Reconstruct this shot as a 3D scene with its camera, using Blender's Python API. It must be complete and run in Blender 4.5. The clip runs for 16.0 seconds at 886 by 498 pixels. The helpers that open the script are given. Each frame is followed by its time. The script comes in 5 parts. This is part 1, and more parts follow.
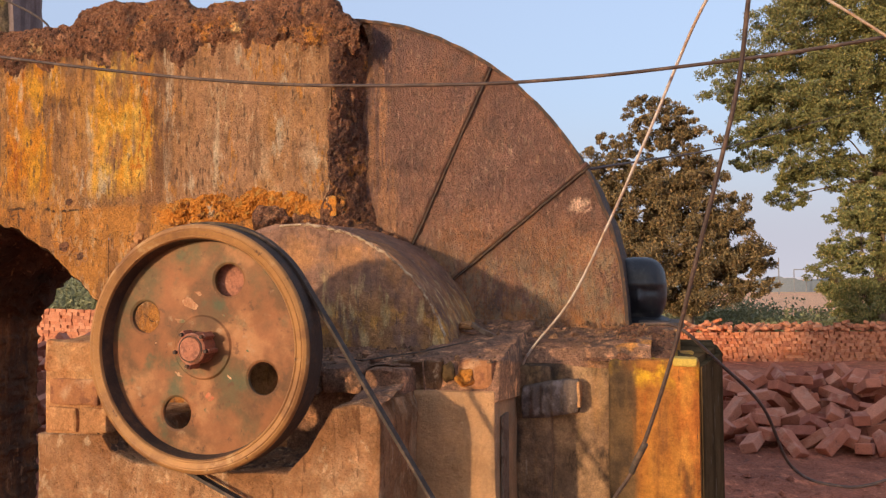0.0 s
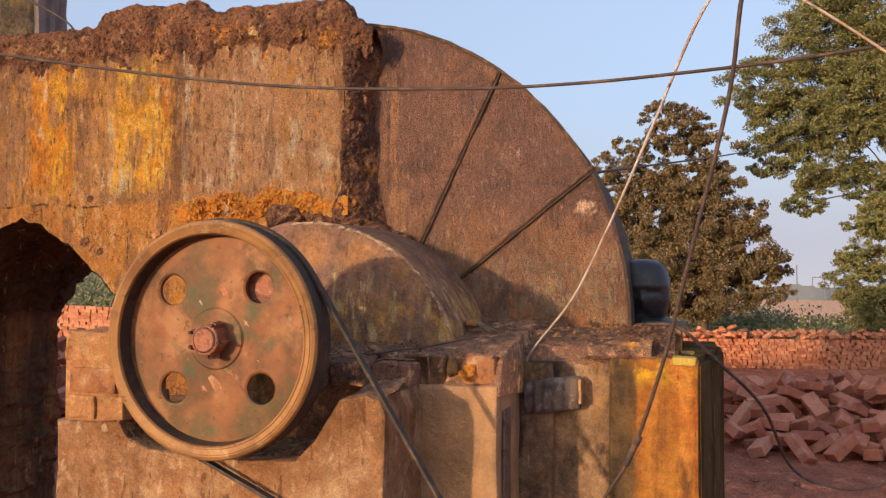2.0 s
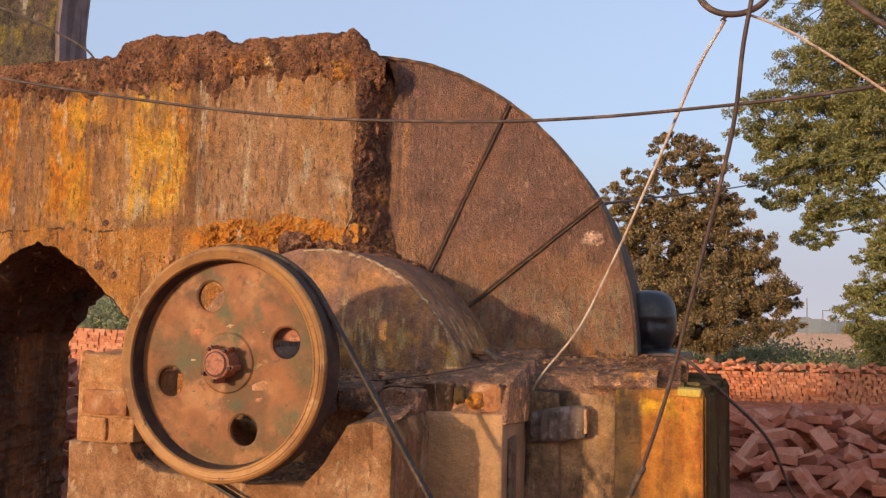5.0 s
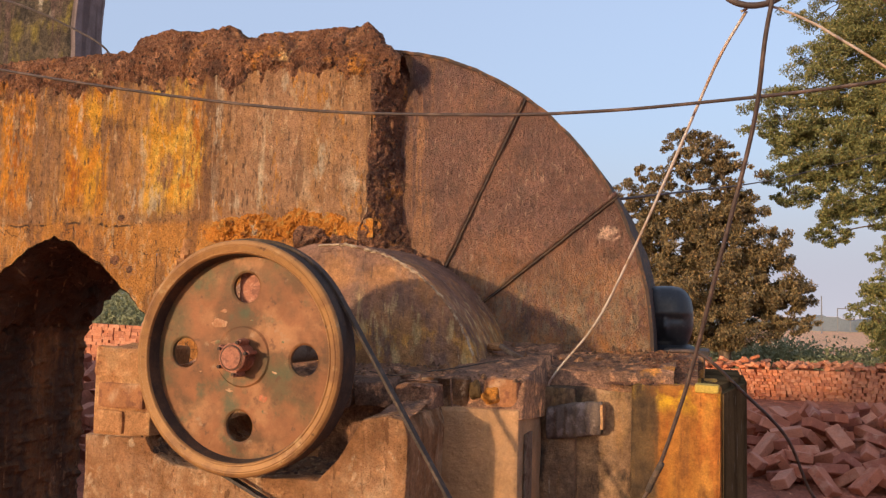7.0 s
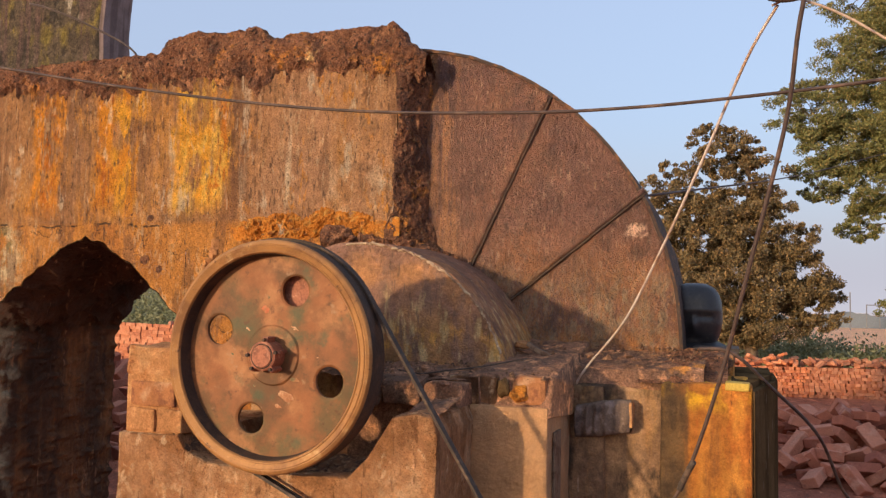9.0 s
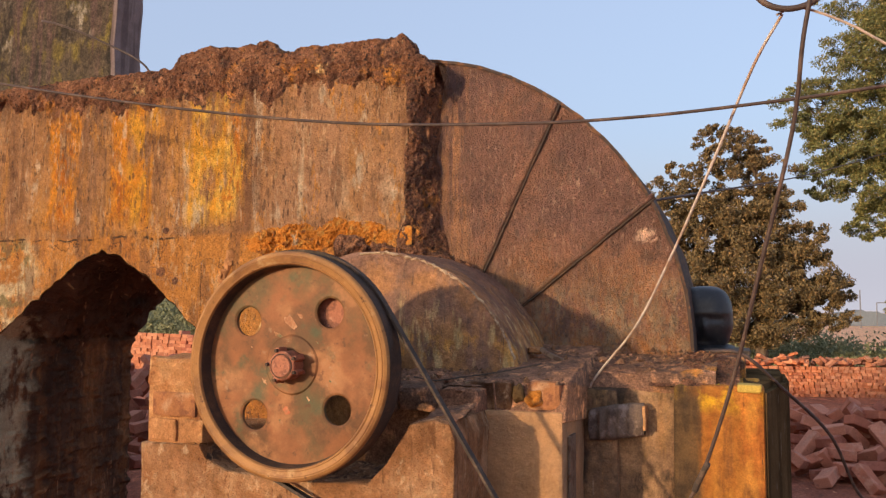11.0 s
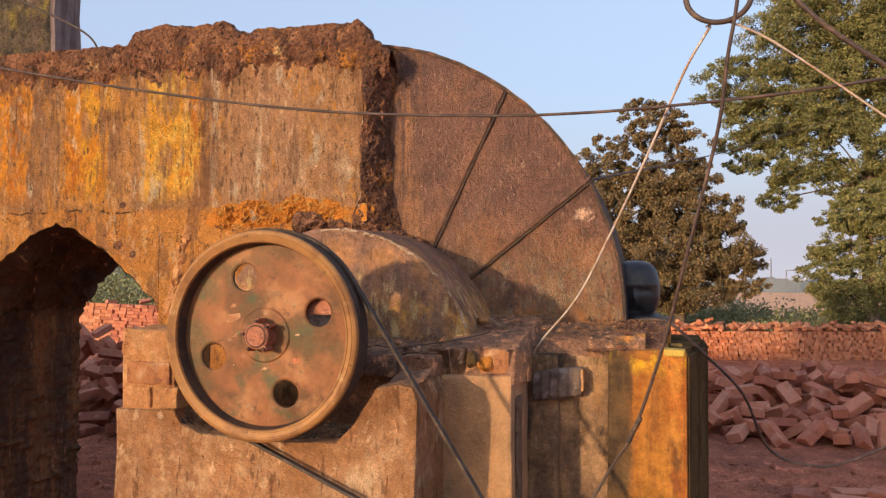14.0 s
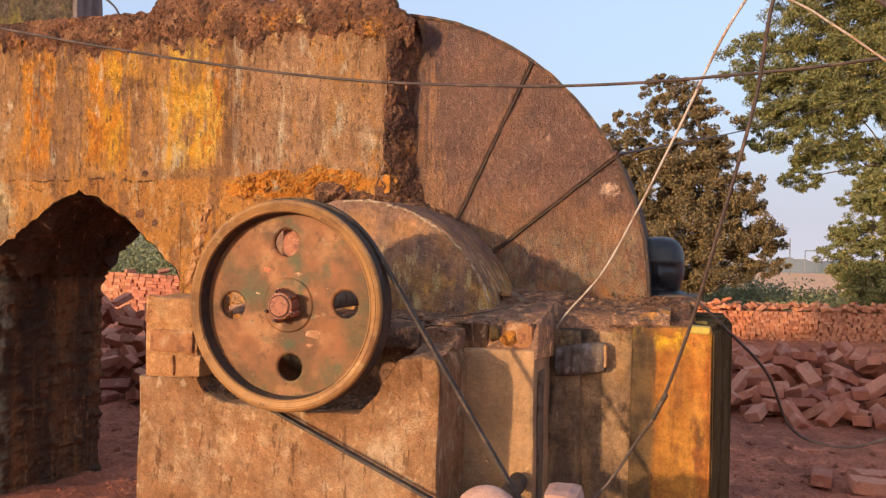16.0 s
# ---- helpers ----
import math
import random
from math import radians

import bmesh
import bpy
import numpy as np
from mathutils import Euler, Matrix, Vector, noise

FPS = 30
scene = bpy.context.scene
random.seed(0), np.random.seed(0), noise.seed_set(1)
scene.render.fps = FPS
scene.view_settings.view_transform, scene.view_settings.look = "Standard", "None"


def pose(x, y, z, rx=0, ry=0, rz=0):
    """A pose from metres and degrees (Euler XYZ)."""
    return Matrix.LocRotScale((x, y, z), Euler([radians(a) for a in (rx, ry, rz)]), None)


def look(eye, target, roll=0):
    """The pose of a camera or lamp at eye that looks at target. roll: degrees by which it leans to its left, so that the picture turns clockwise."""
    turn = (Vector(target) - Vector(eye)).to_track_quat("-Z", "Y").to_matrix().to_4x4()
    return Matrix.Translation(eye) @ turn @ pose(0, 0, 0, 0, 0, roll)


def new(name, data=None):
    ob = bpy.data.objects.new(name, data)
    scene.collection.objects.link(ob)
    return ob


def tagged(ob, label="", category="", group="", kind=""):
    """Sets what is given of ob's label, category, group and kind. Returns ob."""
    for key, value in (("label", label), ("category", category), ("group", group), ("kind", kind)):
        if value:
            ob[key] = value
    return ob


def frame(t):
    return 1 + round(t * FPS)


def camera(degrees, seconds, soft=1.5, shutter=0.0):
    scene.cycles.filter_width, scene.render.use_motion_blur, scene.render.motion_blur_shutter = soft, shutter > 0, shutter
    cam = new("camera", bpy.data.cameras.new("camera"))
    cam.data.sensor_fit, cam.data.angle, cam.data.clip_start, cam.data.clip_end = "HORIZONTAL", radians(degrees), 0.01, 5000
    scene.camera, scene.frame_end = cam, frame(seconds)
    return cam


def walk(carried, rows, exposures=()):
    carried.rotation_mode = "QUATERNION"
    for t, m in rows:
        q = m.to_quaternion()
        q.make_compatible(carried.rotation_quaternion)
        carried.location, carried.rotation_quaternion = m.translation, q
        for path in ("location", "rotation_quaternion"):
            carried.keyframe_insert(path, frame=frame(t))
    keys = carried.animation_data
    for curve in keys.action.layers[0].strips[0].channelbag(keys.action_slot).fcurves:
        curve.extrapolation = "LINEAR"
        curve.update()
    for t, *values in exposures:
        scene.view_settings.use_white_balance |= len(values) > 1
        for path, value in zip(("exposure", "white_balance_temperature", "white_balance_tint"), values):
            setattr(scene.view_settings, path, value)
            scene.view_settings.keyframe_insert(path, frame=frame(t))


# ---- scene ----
cam = camera(58.6, 16.0, soft=1.3)
# seconds, eye, target, roll
PATH = [
    (0, (0.059, -0.048, 1.173), (-0.491, 1.873, 1.254), -1.1),
    (0.5, (0.06, -0.04, 1.177), (-0.512, 1.875, 1.257), -0.9),
    (1, (0.071, -0.049, 1.17), (-0.513, 1.862, 1.249), -0.8),
    (1.5, (0.091, -0.069, 1.161), (-0.499, 1.841, 1.24), -0.6),
    (2, (0.107, -0.108, 1.157), (-0.482, 1.802, 1.246), -0.3),
    (2.5, (0.118, -0.132, 1.159), (-0.471, 1.776, 1.27), -0.1),
    (3, (0.116, -0.145, 1.158), (-0.475, 1.761, 1.295), 0.3),
    (3.5, (0.119, -0.146, 1.161), (-0.475, 1.758, 1.314), 0.4),
    (6, (0.116, -0.146, 1.153), (-0.504, 1.748, 1.312), 0.6),
    (6.5, (0.113, -0.138, 1.151), (-0.514, 1.755, 1.305), 0.6),
    (7, (0.104, -0.139, 1.151), (-0.533, 1.751, 1.302), 0.7),
    (7.5, (0.096, -0.137, 1.15), (-0.558, 1.748, 1.298), 0.7),
    (8, (0.093, -0.139, 1.15), (-0.576, 1.74, 1.298), 0.7),
    (8.5, (0.093, -0.141, 1.15), (-0.589, 1.733, 1.296), 0.6),
    (9, (0.091, -0.146, 1.152), (-0.6, 1.725, 1.297), 0.5),
    (11.5, (0.085, -0.235, 1.169), (-0.617, 1.631, 1.328), -0.7),
    (12, (0.05, -0.338, 1.182), (-0.583, 1.553, 1.329), -1.6),
    (12.5, (0.029, -0.396, 1.184), (-0.556, 1.513, 1.3), -1.5),
    (13, (0.045, -0.405, 1.192), (-0.503, 1.516, 1.289), -1.0),
    (13.5, (0.069, -0.414, 1.188), (-0.466, 1.511, 1.271), -0.6),
    (14, (0.062, -0.425, 1.183), (-0.474, 1.5, 1.256), -0.5),
    (14.5, (0.053, -0.43, 1.18), (-0.493, 1.493, 1.246), -0.6),
    (15, (0.031, -0.417, 1.177), (-0.533, 1.501, 1.226), -0.4),
    (15.5, (0.033, -0.409, 1.181), (-0.538, 1.507, 1.213), 0.0),
    (16, (0.029, -0.409, 1.175), (-0.546, 1.506, 1.185), 0.4),
]
LEVEL = pose(0, 0, 1.17) @ pose(0, 0, 0, 0, -0.8, 0) @ pose(0, 0, -1.17)
walk(cam, [(t, LEVEL @ look(e, g, r)) for t, e, g, r in PATH], [(0, 0.5), (3.5, 0.48), (6.5, 0.45), (12, 0.44), (13, 0.5), (14, 0.56), (15.5, 0.66), (16, 0.66)])

# ---- world and sun ----
SUN_WAY = Vector((0.565, 1.0, -0.172)).normalized()
world = bpy.data.worlds.new("world")
scene.world = world
world.use_nodes = True
sky = world.node_tree.nodes.new("ShaderNodeTexSky")
sky.sky_type, sky.sun_disc = "NISHITA", False
sky.sun_elevation, sky.sun_rotation = radians(8.1), radians(209.5)
sky.air_density, sky.dust_density, sky.ozone_density = 1.0, 6.0, 2.2
background = world.node_tree.nodes["Background"]
background.inputs[1].default_value = 0.225
haze = world.node_tree.nodes.new("ShaderNodeMix")
haze.data_type = "RGBA"
haze.inputs["Factor"].default_value = 0.45
haze.inputs[7].default_value = (2.60, 2.95, 3.98, 1)
world.node_tree.links.new(sky.outputs[0], haze.inputs[6])
world.node_tree.links.new(haze.outputs[2], background.inputs[0])
sun = new("sun", bpy.data.lights.new("sun", "SUN"))
sun.data.energy, sun.data.angle, sun.data.color = 2.55, radians(1.5), (1.0, 0.70, 0.42)
sun.matrix_world = look(-SUN_WAY * 30, (0, 0, 0))
scene.view_settings.exposure = 0.5


# ---- materials ----
def mat(name, base, layers=(), rough=0.85, metal=0.0, bumps=((60, 0.4, 0.01),), shift=False, spec=0.3, grain=((170, 0.22), (9, 0.2))):
    """Layers of colour, each laid on by the product of its masks. Masks: n (scale, low, high, seed), x/y/z (low, high, warp, scale),
    r (object random low, high), i (island random low, high), k (constant)."""
    m = bpy.data.materials.new(name)
    m.use_nodes = True
    nt = m.node_tree
    bsdf = nt.nodes["Principled BSDF"]
    bsdf.inputs["Roughness"].default_value, bsdf.inputs["Metallic"].default_value = rough, metal
    bsdf.inputs["Specular IOR Level"].default_value = spec

    def node(kind):
        return nt.nodes.new("ShaderNode" + kind)

    def link(a, b):
        nt.links.new(a, b)

    coord = node("TexCoord").outputs["Object"]
    info = None
    if shift:
        info = node("ObjectInfo").outputs["Random"]
        add = node("VectorMath")
        add.operation = "MULTIPLY_ADD"
        link(info, add.inputs[0])
        add.inputs[1].default_value = (37, 53, 71)
        link(coord, add.inputs[2])
        coord = add.outputs[0]

    def noise_tex(scale, seed, detail=6.0, roughness=0.6):
        mp = node("Mapping")
        link(coord, mp.inputs[0])
        mp.inputs["Location"].default_value = (seed * 3.7, seed * 5.1, seed * 2.3)
        mp.inputs["Scale"].default_value = scale if isinstance(scale, tuple) else (scale,) * 3
        tex = node("TexNoise")
        tex.inputs["Scale"].default_value, tex.inputs["Detail"].default_value, tex.inputs["Roughness"].default_value = 1.0, detail, roughness
        link(mp.outputs[0], tex.inputs["Vector"])
        return tex.outputs["Fac"]

    def ramp(value, low, high):
        mr = node("MapRange")
        mr.interpolation_type = "SMOOTHSTEP"
        link(value, mr.inputs[0])
        up = low < high
        mr.inputs[1].default_value, mr.inputs[2].default_value = (low, high) if up else (high, low)
        mr.inputs[3].default_value, mr.inputs[4].default_value = (0, 1) if up else (1, 0)
        return mr.outputs[0]

    def mask(spec_):
        kind, *v = spec_
        if kind == "n":
            return ramp(noise_tex(v[0], v[3] if len(v) > 3 else 0), v[1], v[2])
        if kind in "xyz":
            sep = node("SeparateXYZ")
            link(coord, sep.inputs[0])
            value = sep.outputs["xyz".index(kind)]
            if len(v) > 2 and v[2]:
                ma = node("Math")
                ma.operation = "MULTIPLY_ADD"
                link(noise_tex(v[3] if len(v) > 3 else 6, 9), ma.inputs[0])
                ma.inputs[1].default_value = v[2]
                sub = node("Math")
                sub.operation = "SUBTRACT"
                link(value, sub.inputs[0])
                sub.inputs[1].default_value = v[2] / 2
                link(sub.outputs[0], ma.inputs[2])
                value = ma.outputs[0]
            return ramp(value, v[0], v[1])
        if kind == "r":
            return ramp(node("ObjectInfo").outputs["Random"], v[0], v[1])
        if kind == "i":
            return ramp(node("NewGeometry").outputs["Random Per Island"], v[0], v[1])
        c = node("Value")
        c.outputs[0].default_value = v[0]
        return c.outputs[0]

    color = node("RGB").outputs[0]
    color.default_value = (*base, 1)
    for tint, *masks in layers:
        factor = None
        for spec_ in masks:
            f = mask(spec_)
            if factor is None:
                factor = f
            else:
                mul = node("Math")
                mul.operation = "MULTIPLY"
                link(factor, mul.inputs[0]), link(f, mul.inputs[1])
                factor = mul.outputs[0]
        mix = node("Mix")
        mix.data_type = "RGBA"
        link(factor, mix.inputs["Factor"])
        link(color, mix.inputs[6])
        mix.inputs[7].default_value = (*tint, 1)
        color = mix.outputs[2]
    for i, (scale, amount) in enumerate(grain):
        mr = node("MapRange")
        link(noise_tex(scale, 40 + i, 4.0, 0.7), mr.inputs[0])
        mr.inputs[1].default_value, mr.inputs[2].default_value, mr.inputs[3].default_value, mr.inputs[4].default_value = 0.3, 0.7, 1 - amount, 1 + amount
        mul = node("VectorMath")
        mul.operation = "SCALE"
        link(color, mul.inputs[0]), link(mr.outputs[0], mul.inputs["Scale"])
        color = mul.outputs[0]
    link(color, bsdf.inputs["Base Color"])
    normal = None
    for i, (scale, strength, dist) in enumerate(bumps):
        b = node("Bump")
        b.inputs["Strength"].default_value, b.inputs["Distance"].default_value = strength, dist
        link(noise_tex(scale, 20 + i, 8.0, 0.65), b.inputs["Height"])
        if normal:
            link(normal, b.inputs["Normal"])
        normal = b.outputs[0]
    if normal:
        link(normal, bsdf.inputs["Normal"])
    return m


STREAK = (14, 14, 2.6)
FINE = (60, 60, 5)


def stripe(a, b, soft=0.06, warp=0.10, sc=(9, 9, 1.6)):
    return ("x", a - soft / 2, a + soft / 2, warp, sc), ("x", b + soft / 2, b - soft / 2, warp, sc)


COLUMN = ("z", 1.47, 1.60, 0.22, 7)
PLASTER = mat("stained_plaster", (0.45, 0.225, 0.090), [
    ((0.29, 0.145, 0.070), ("n", (3.2, 3.2, 0.9), 0.42, 0.62, 1)),
    ((0.58, 0.27, 0.055), ("n", (4.5, 4.5, 0.8), 0.50, 0.64, 61), ("n", (18, 18, 4), 0.36, 0.58, 62), ("k", 0.7)),
    ((0.22, 0.11, 0.055), ("n", (7, 7, 1.1), 0.54, 0.66, 63), ("n", (26, 26, 6), 0.36, 0.58, 64), ("k", 0.75)),
    ((0.55, 0.34, 0.185), ("n", (22, 22, 1.5), 0.54, 0.68, 2), ("k", 0.6)),
    ((0.20, 0.105, 0.060), ("n", (28, 28, 2.0), 0.56, 0.68, 4), ("k", 0.6)),
    # smoother panel beside the housing
    ((0.44, 0.245, 0.140), ("x", -1.86, -1.78, 0.06, 7), ("n", (4, 4, 1.6), 0.34, 0.60, 57), ("k", 0.75)),
    ((0.62, 0.43, 0.27), ("x", -1.55, -1.40, 0.1, 6), ("n", (6, 6, 4), 0.50, 0.62, 58), ("z", 1.75, 1.62, 0.2, 5), ("k", 0.7)),
    # orange and yellow columns of sulphur stain
    ((0.66, 0.26, 0.024), *stripe(-3.00, -2.81, 0.04, 0.20, (13, 13, 4.5)), ("n", (14, 14, 4), 0.40, 0.52, 8), COLUMN),
    ((0.50, 0.155, 0.016), *stripe(-2.97, -2.84, 0.05, 0.20, (13, 13, 4.5)), ("n", (30, 30, 14), 0.48, 0.58, 18), COLUMN),
    ((0.66, 0.26, 0.022), *stripe(-2.62, -2.38, 0.04, 0.20, (13, 13, 4.5)), ("n", (13, 13, 4), 0.40, 0.52, 7), COLUMN),
    ((0.74, 0.36, 0.035), *stripe(-2.52, -2.38, 0.08, 0.20, (13, 13, 4.5)), ("n", (17, 17, 6), 0.44, 0.56, 5), COLUMN),
    ((0.44, 0.135, 0.018), *stripe(-2.60, -2.52, 0.05, 0.20, (13, 13, 4.5)), ("n", (30, 30, 14), 0.48, 0.58, 19), COLUMN),
    ((0.70, 0.33, 0.034), *stripe(-2.19, -1.89, 0.05, 0.20, (13, 13, 4.5)), ("n", (11, 11, 3.4), 0.41, 0.53, 3), COLUMN),
    ((0.76, 0.46, 0.085), *stripe(-2.16, -1.93, 0.10, 0.20, (13, 13, 4.5)), ("n", (16, 16, 5), 0.46, 0.58, 6), COLUMN),
    ((0.56, 0.19, 0.022), *stripe(-2.00, -1.88, 0.04, 0.20, (13, 13, 4.5)), ("n", (24, 24, 9), 0.48, 0.58, 20), COLUMN),
    ((0.64, 0.25, 0.024), *stripe(-3.58, -3.36, 0.06, 0.20, (13, 13, 4.5)), ("n", (15, 15, 3), 0.41, 0.53, 11), COLUMN),
    # dark drip with lime-white edges
    ((0.19, 0.095, 0.050), *stripe(-1.895, -1.825, 0.02, 0.06), ("n", (14, 14, 4), 0.34, 0.50, 55), ("z", 1.42, 1.50, 0.1, 5), ("k", 0.85)),
    ((0.66, 0.52, 0.36), *stripe(-1.845, -1.81, 0.02, 0.06), ("n", (26, 26, 7), 0.42, 0.56, 21), ("k", 0.8)),
    ((0.62, 0.47, 0.31), *stripe(-2.225, -2.195, 0.02, 0.06), ("n", (26, 26, 6), 0.44, 0.58, 22), COLUMN, ("k", 0.75)),
    ((0.64, 0.50, 0.33), *stripe(-1.64, -1.60, 0.02, 0.05), ("n", (30, 30, 4), 0.44, 0.60, 9), COLUMN, ("k", 0.8)),
    ((0.70, 0.60, 0.44), ("n", (12, 12, 5), 0.60, 0.69, 10), ("k", 0.55)),
    ((0.13, 0.070, 0.042), ("n", (36, 36, 7), 0.62, 0.69, 12), ("k", 0.75)),
    # plain orange-tan coat round the arch
    ((0.58, 0.25, 0.055), ("z", 1.485, 1.455, 0.05, 5), ("k", 0.9)),
    ((0.42, 0.165, 0.040), ("z", 1.485, 1.455, 0.05, 5), ("n", (4, 4, 2.6), 0.46, 0.62, 14), ("k", 0.85)),
    ((0.62, 0.33, 0.115), ("z", 1.485, 1.455, 0.05, 5), ("n", (11, 11, 4), 0.54, 0.66, 16), ("k", 0.7)),
    ((0.22, 0.105, 0.055), ("z", 1.485, 1.455, 0.05, 5), ("n", (9, 9, 4), 0.58, 0.66, 17), ("k", 0.7)),
    ((0.66, 0.55, 0.34), ("z", 1.50, 1.42, 0.1, 5), ("x", -2.98, -3.12, 0.16, 5), ("n", (8, 8, 8), 0.44, 0.56, 52), ("k", 0.9)),
    ((0.22, 0.17, 0.070), ("z", 1.52, 1.42, 0.1, 5), ("x", -3.02, -3.16, 0.16, 5), ("n", (10, 10, 10), 0.52, 0.60, 54), ("k", 0.9)),
    # cracks
    ((0.055, 0.03, 0.02), ("z", 1.462, 1.466, 0.075, 4), ("z", 1.475, 1.471, 0.075, 4), ("x", -2.18, -2.28), ("n", 9, 0.42, 0.52, 35), ("k", 0.9)),
    ((0.06, 0.032, 0.02), ("n", (2.6, 2.6, 2.6), 0.4955, 0.499, 51), ("n", (2.6, 2.6, 2.6), 0.5055, 0.502, 51), ("z", 1.50, 1.46, 0.05, 4), ("k", 0.85)),
    ((0.17, 0.09, 0.055), ("z", 1.98, 2.12, 0.3, (7, 7, 2)), ("n", (12, 12, 3), 0.40, 0.60, 13), ("k", 0.8)),
    ((0.17, 0.085, 0.045), ("n", (5, 5, 2.5), 0.46, 0.60, 65), ("n", (44, 44, 12), 0.555, 0.60, 66), ("k", 0.8)),
    ((0.66, 0.47, 0.27), ("n", (6, 6, 2.5), 0.46, 0.60, 67), ("n", (36, 36, 13), 0.57, 0.61, 68), ("k", 0.45)),
    ((0.62, 0.27, 0.05), ("n", (9, 9, 3), 0.50, 0.60, 69), ("n", (48, 48, 16), 0.53, 0.58, 70), ("k", 0.7)),
    ((0.24, 0.115, 0.058), ("n", (12, 12, 2.2), 0.57, 0.615, 71), ("k", 0.6)),
    ((0.10, 0.058, 0.038), ("n", (60, 60, 22), 0.60, 0.66, 30), ("k", 0.75)),
    ((0.62, 0.46, 0.29), ("n", (52, 52, 14), 0.61, 0.67, 31), ("k", 0.45)),
], rough=0.9, bumps=(((30, 30, 9), 0.9, 0.035), (14, 0.8, 0.05), (120, 0.9, 0.016)), grain=((200, 0.3), (60, 0.22), (20, 0.18), (6, 0.12)))
DARK_LINING = mat("dark_brown_plaster", (0.12, 0.06, 0.034), [
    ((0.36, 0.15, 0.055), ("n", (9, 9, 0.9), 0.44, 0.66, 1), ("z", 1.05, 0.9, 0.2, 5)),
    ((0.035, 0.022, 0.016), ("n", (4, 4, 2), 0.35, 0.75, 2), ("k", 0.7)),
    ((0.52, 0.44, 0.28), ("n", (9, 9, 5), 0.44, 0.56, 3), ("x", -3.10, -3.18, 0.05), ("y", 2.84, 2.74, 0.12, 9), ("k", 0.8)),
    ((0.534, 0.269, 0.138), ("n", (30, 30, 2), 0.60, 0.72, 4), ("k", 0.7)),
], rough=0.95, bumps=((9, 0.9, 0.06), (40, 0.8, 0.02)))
CRUST = mat("crumbling_mortar_crust", (0.30, 0.135, 0.072), [
    ((0.16, 0.078, 0.05), ("n", 9, 0.45, 0.62, 1)),
    ((0.4509, 0.2176, 0.1117), ("n", 14, 0.52, 0.66, 2)),
    ((0.7513, 0.3174, 0.0559), ("n", 7, 0.54, 0.66, 3), ("n", 40, 0.40, 0.58, 6), ("k", 0.8)),
    ((0.798, 0.5513, 0.2554), ("n", 5, 0.64, 0.72, 4), ("n", 40, 0.40, 0.60, 5)),
    ((0.0606, 0.038, 0.0319), ("n", 60, 0.55, 0.66, 30)),
    ((0.3636, 0.2756, 0.1702), ("n", 75, 0.62, 0.70, 31), ("k", 0.8)),
], rough=0.95, grain=((200, 0.5), (70, 0.4), (9, 0.2)), bumps=((18, 0.9, 0.05), (55, 0.9, 0.03), (160, 0.9, 0.012)))
OCHRE = mat("ochre_clay_deposit", (0.60, 0.225, 0.033), [
    ((0.30, 0.12, 0.038), ("n", 24, 0.52, 0.64, 1)),
    ((0.575, 0.308, 0.08), ("n", 26, 0.52, 0.66, 2)),
    ((0.483, 0.396, 0.28), ("n", 12, 0.62, 0.70, 3)),
], rough=0.95, bumps=((35, 0.9, 0.03), (110, 0.7, 0.01)))
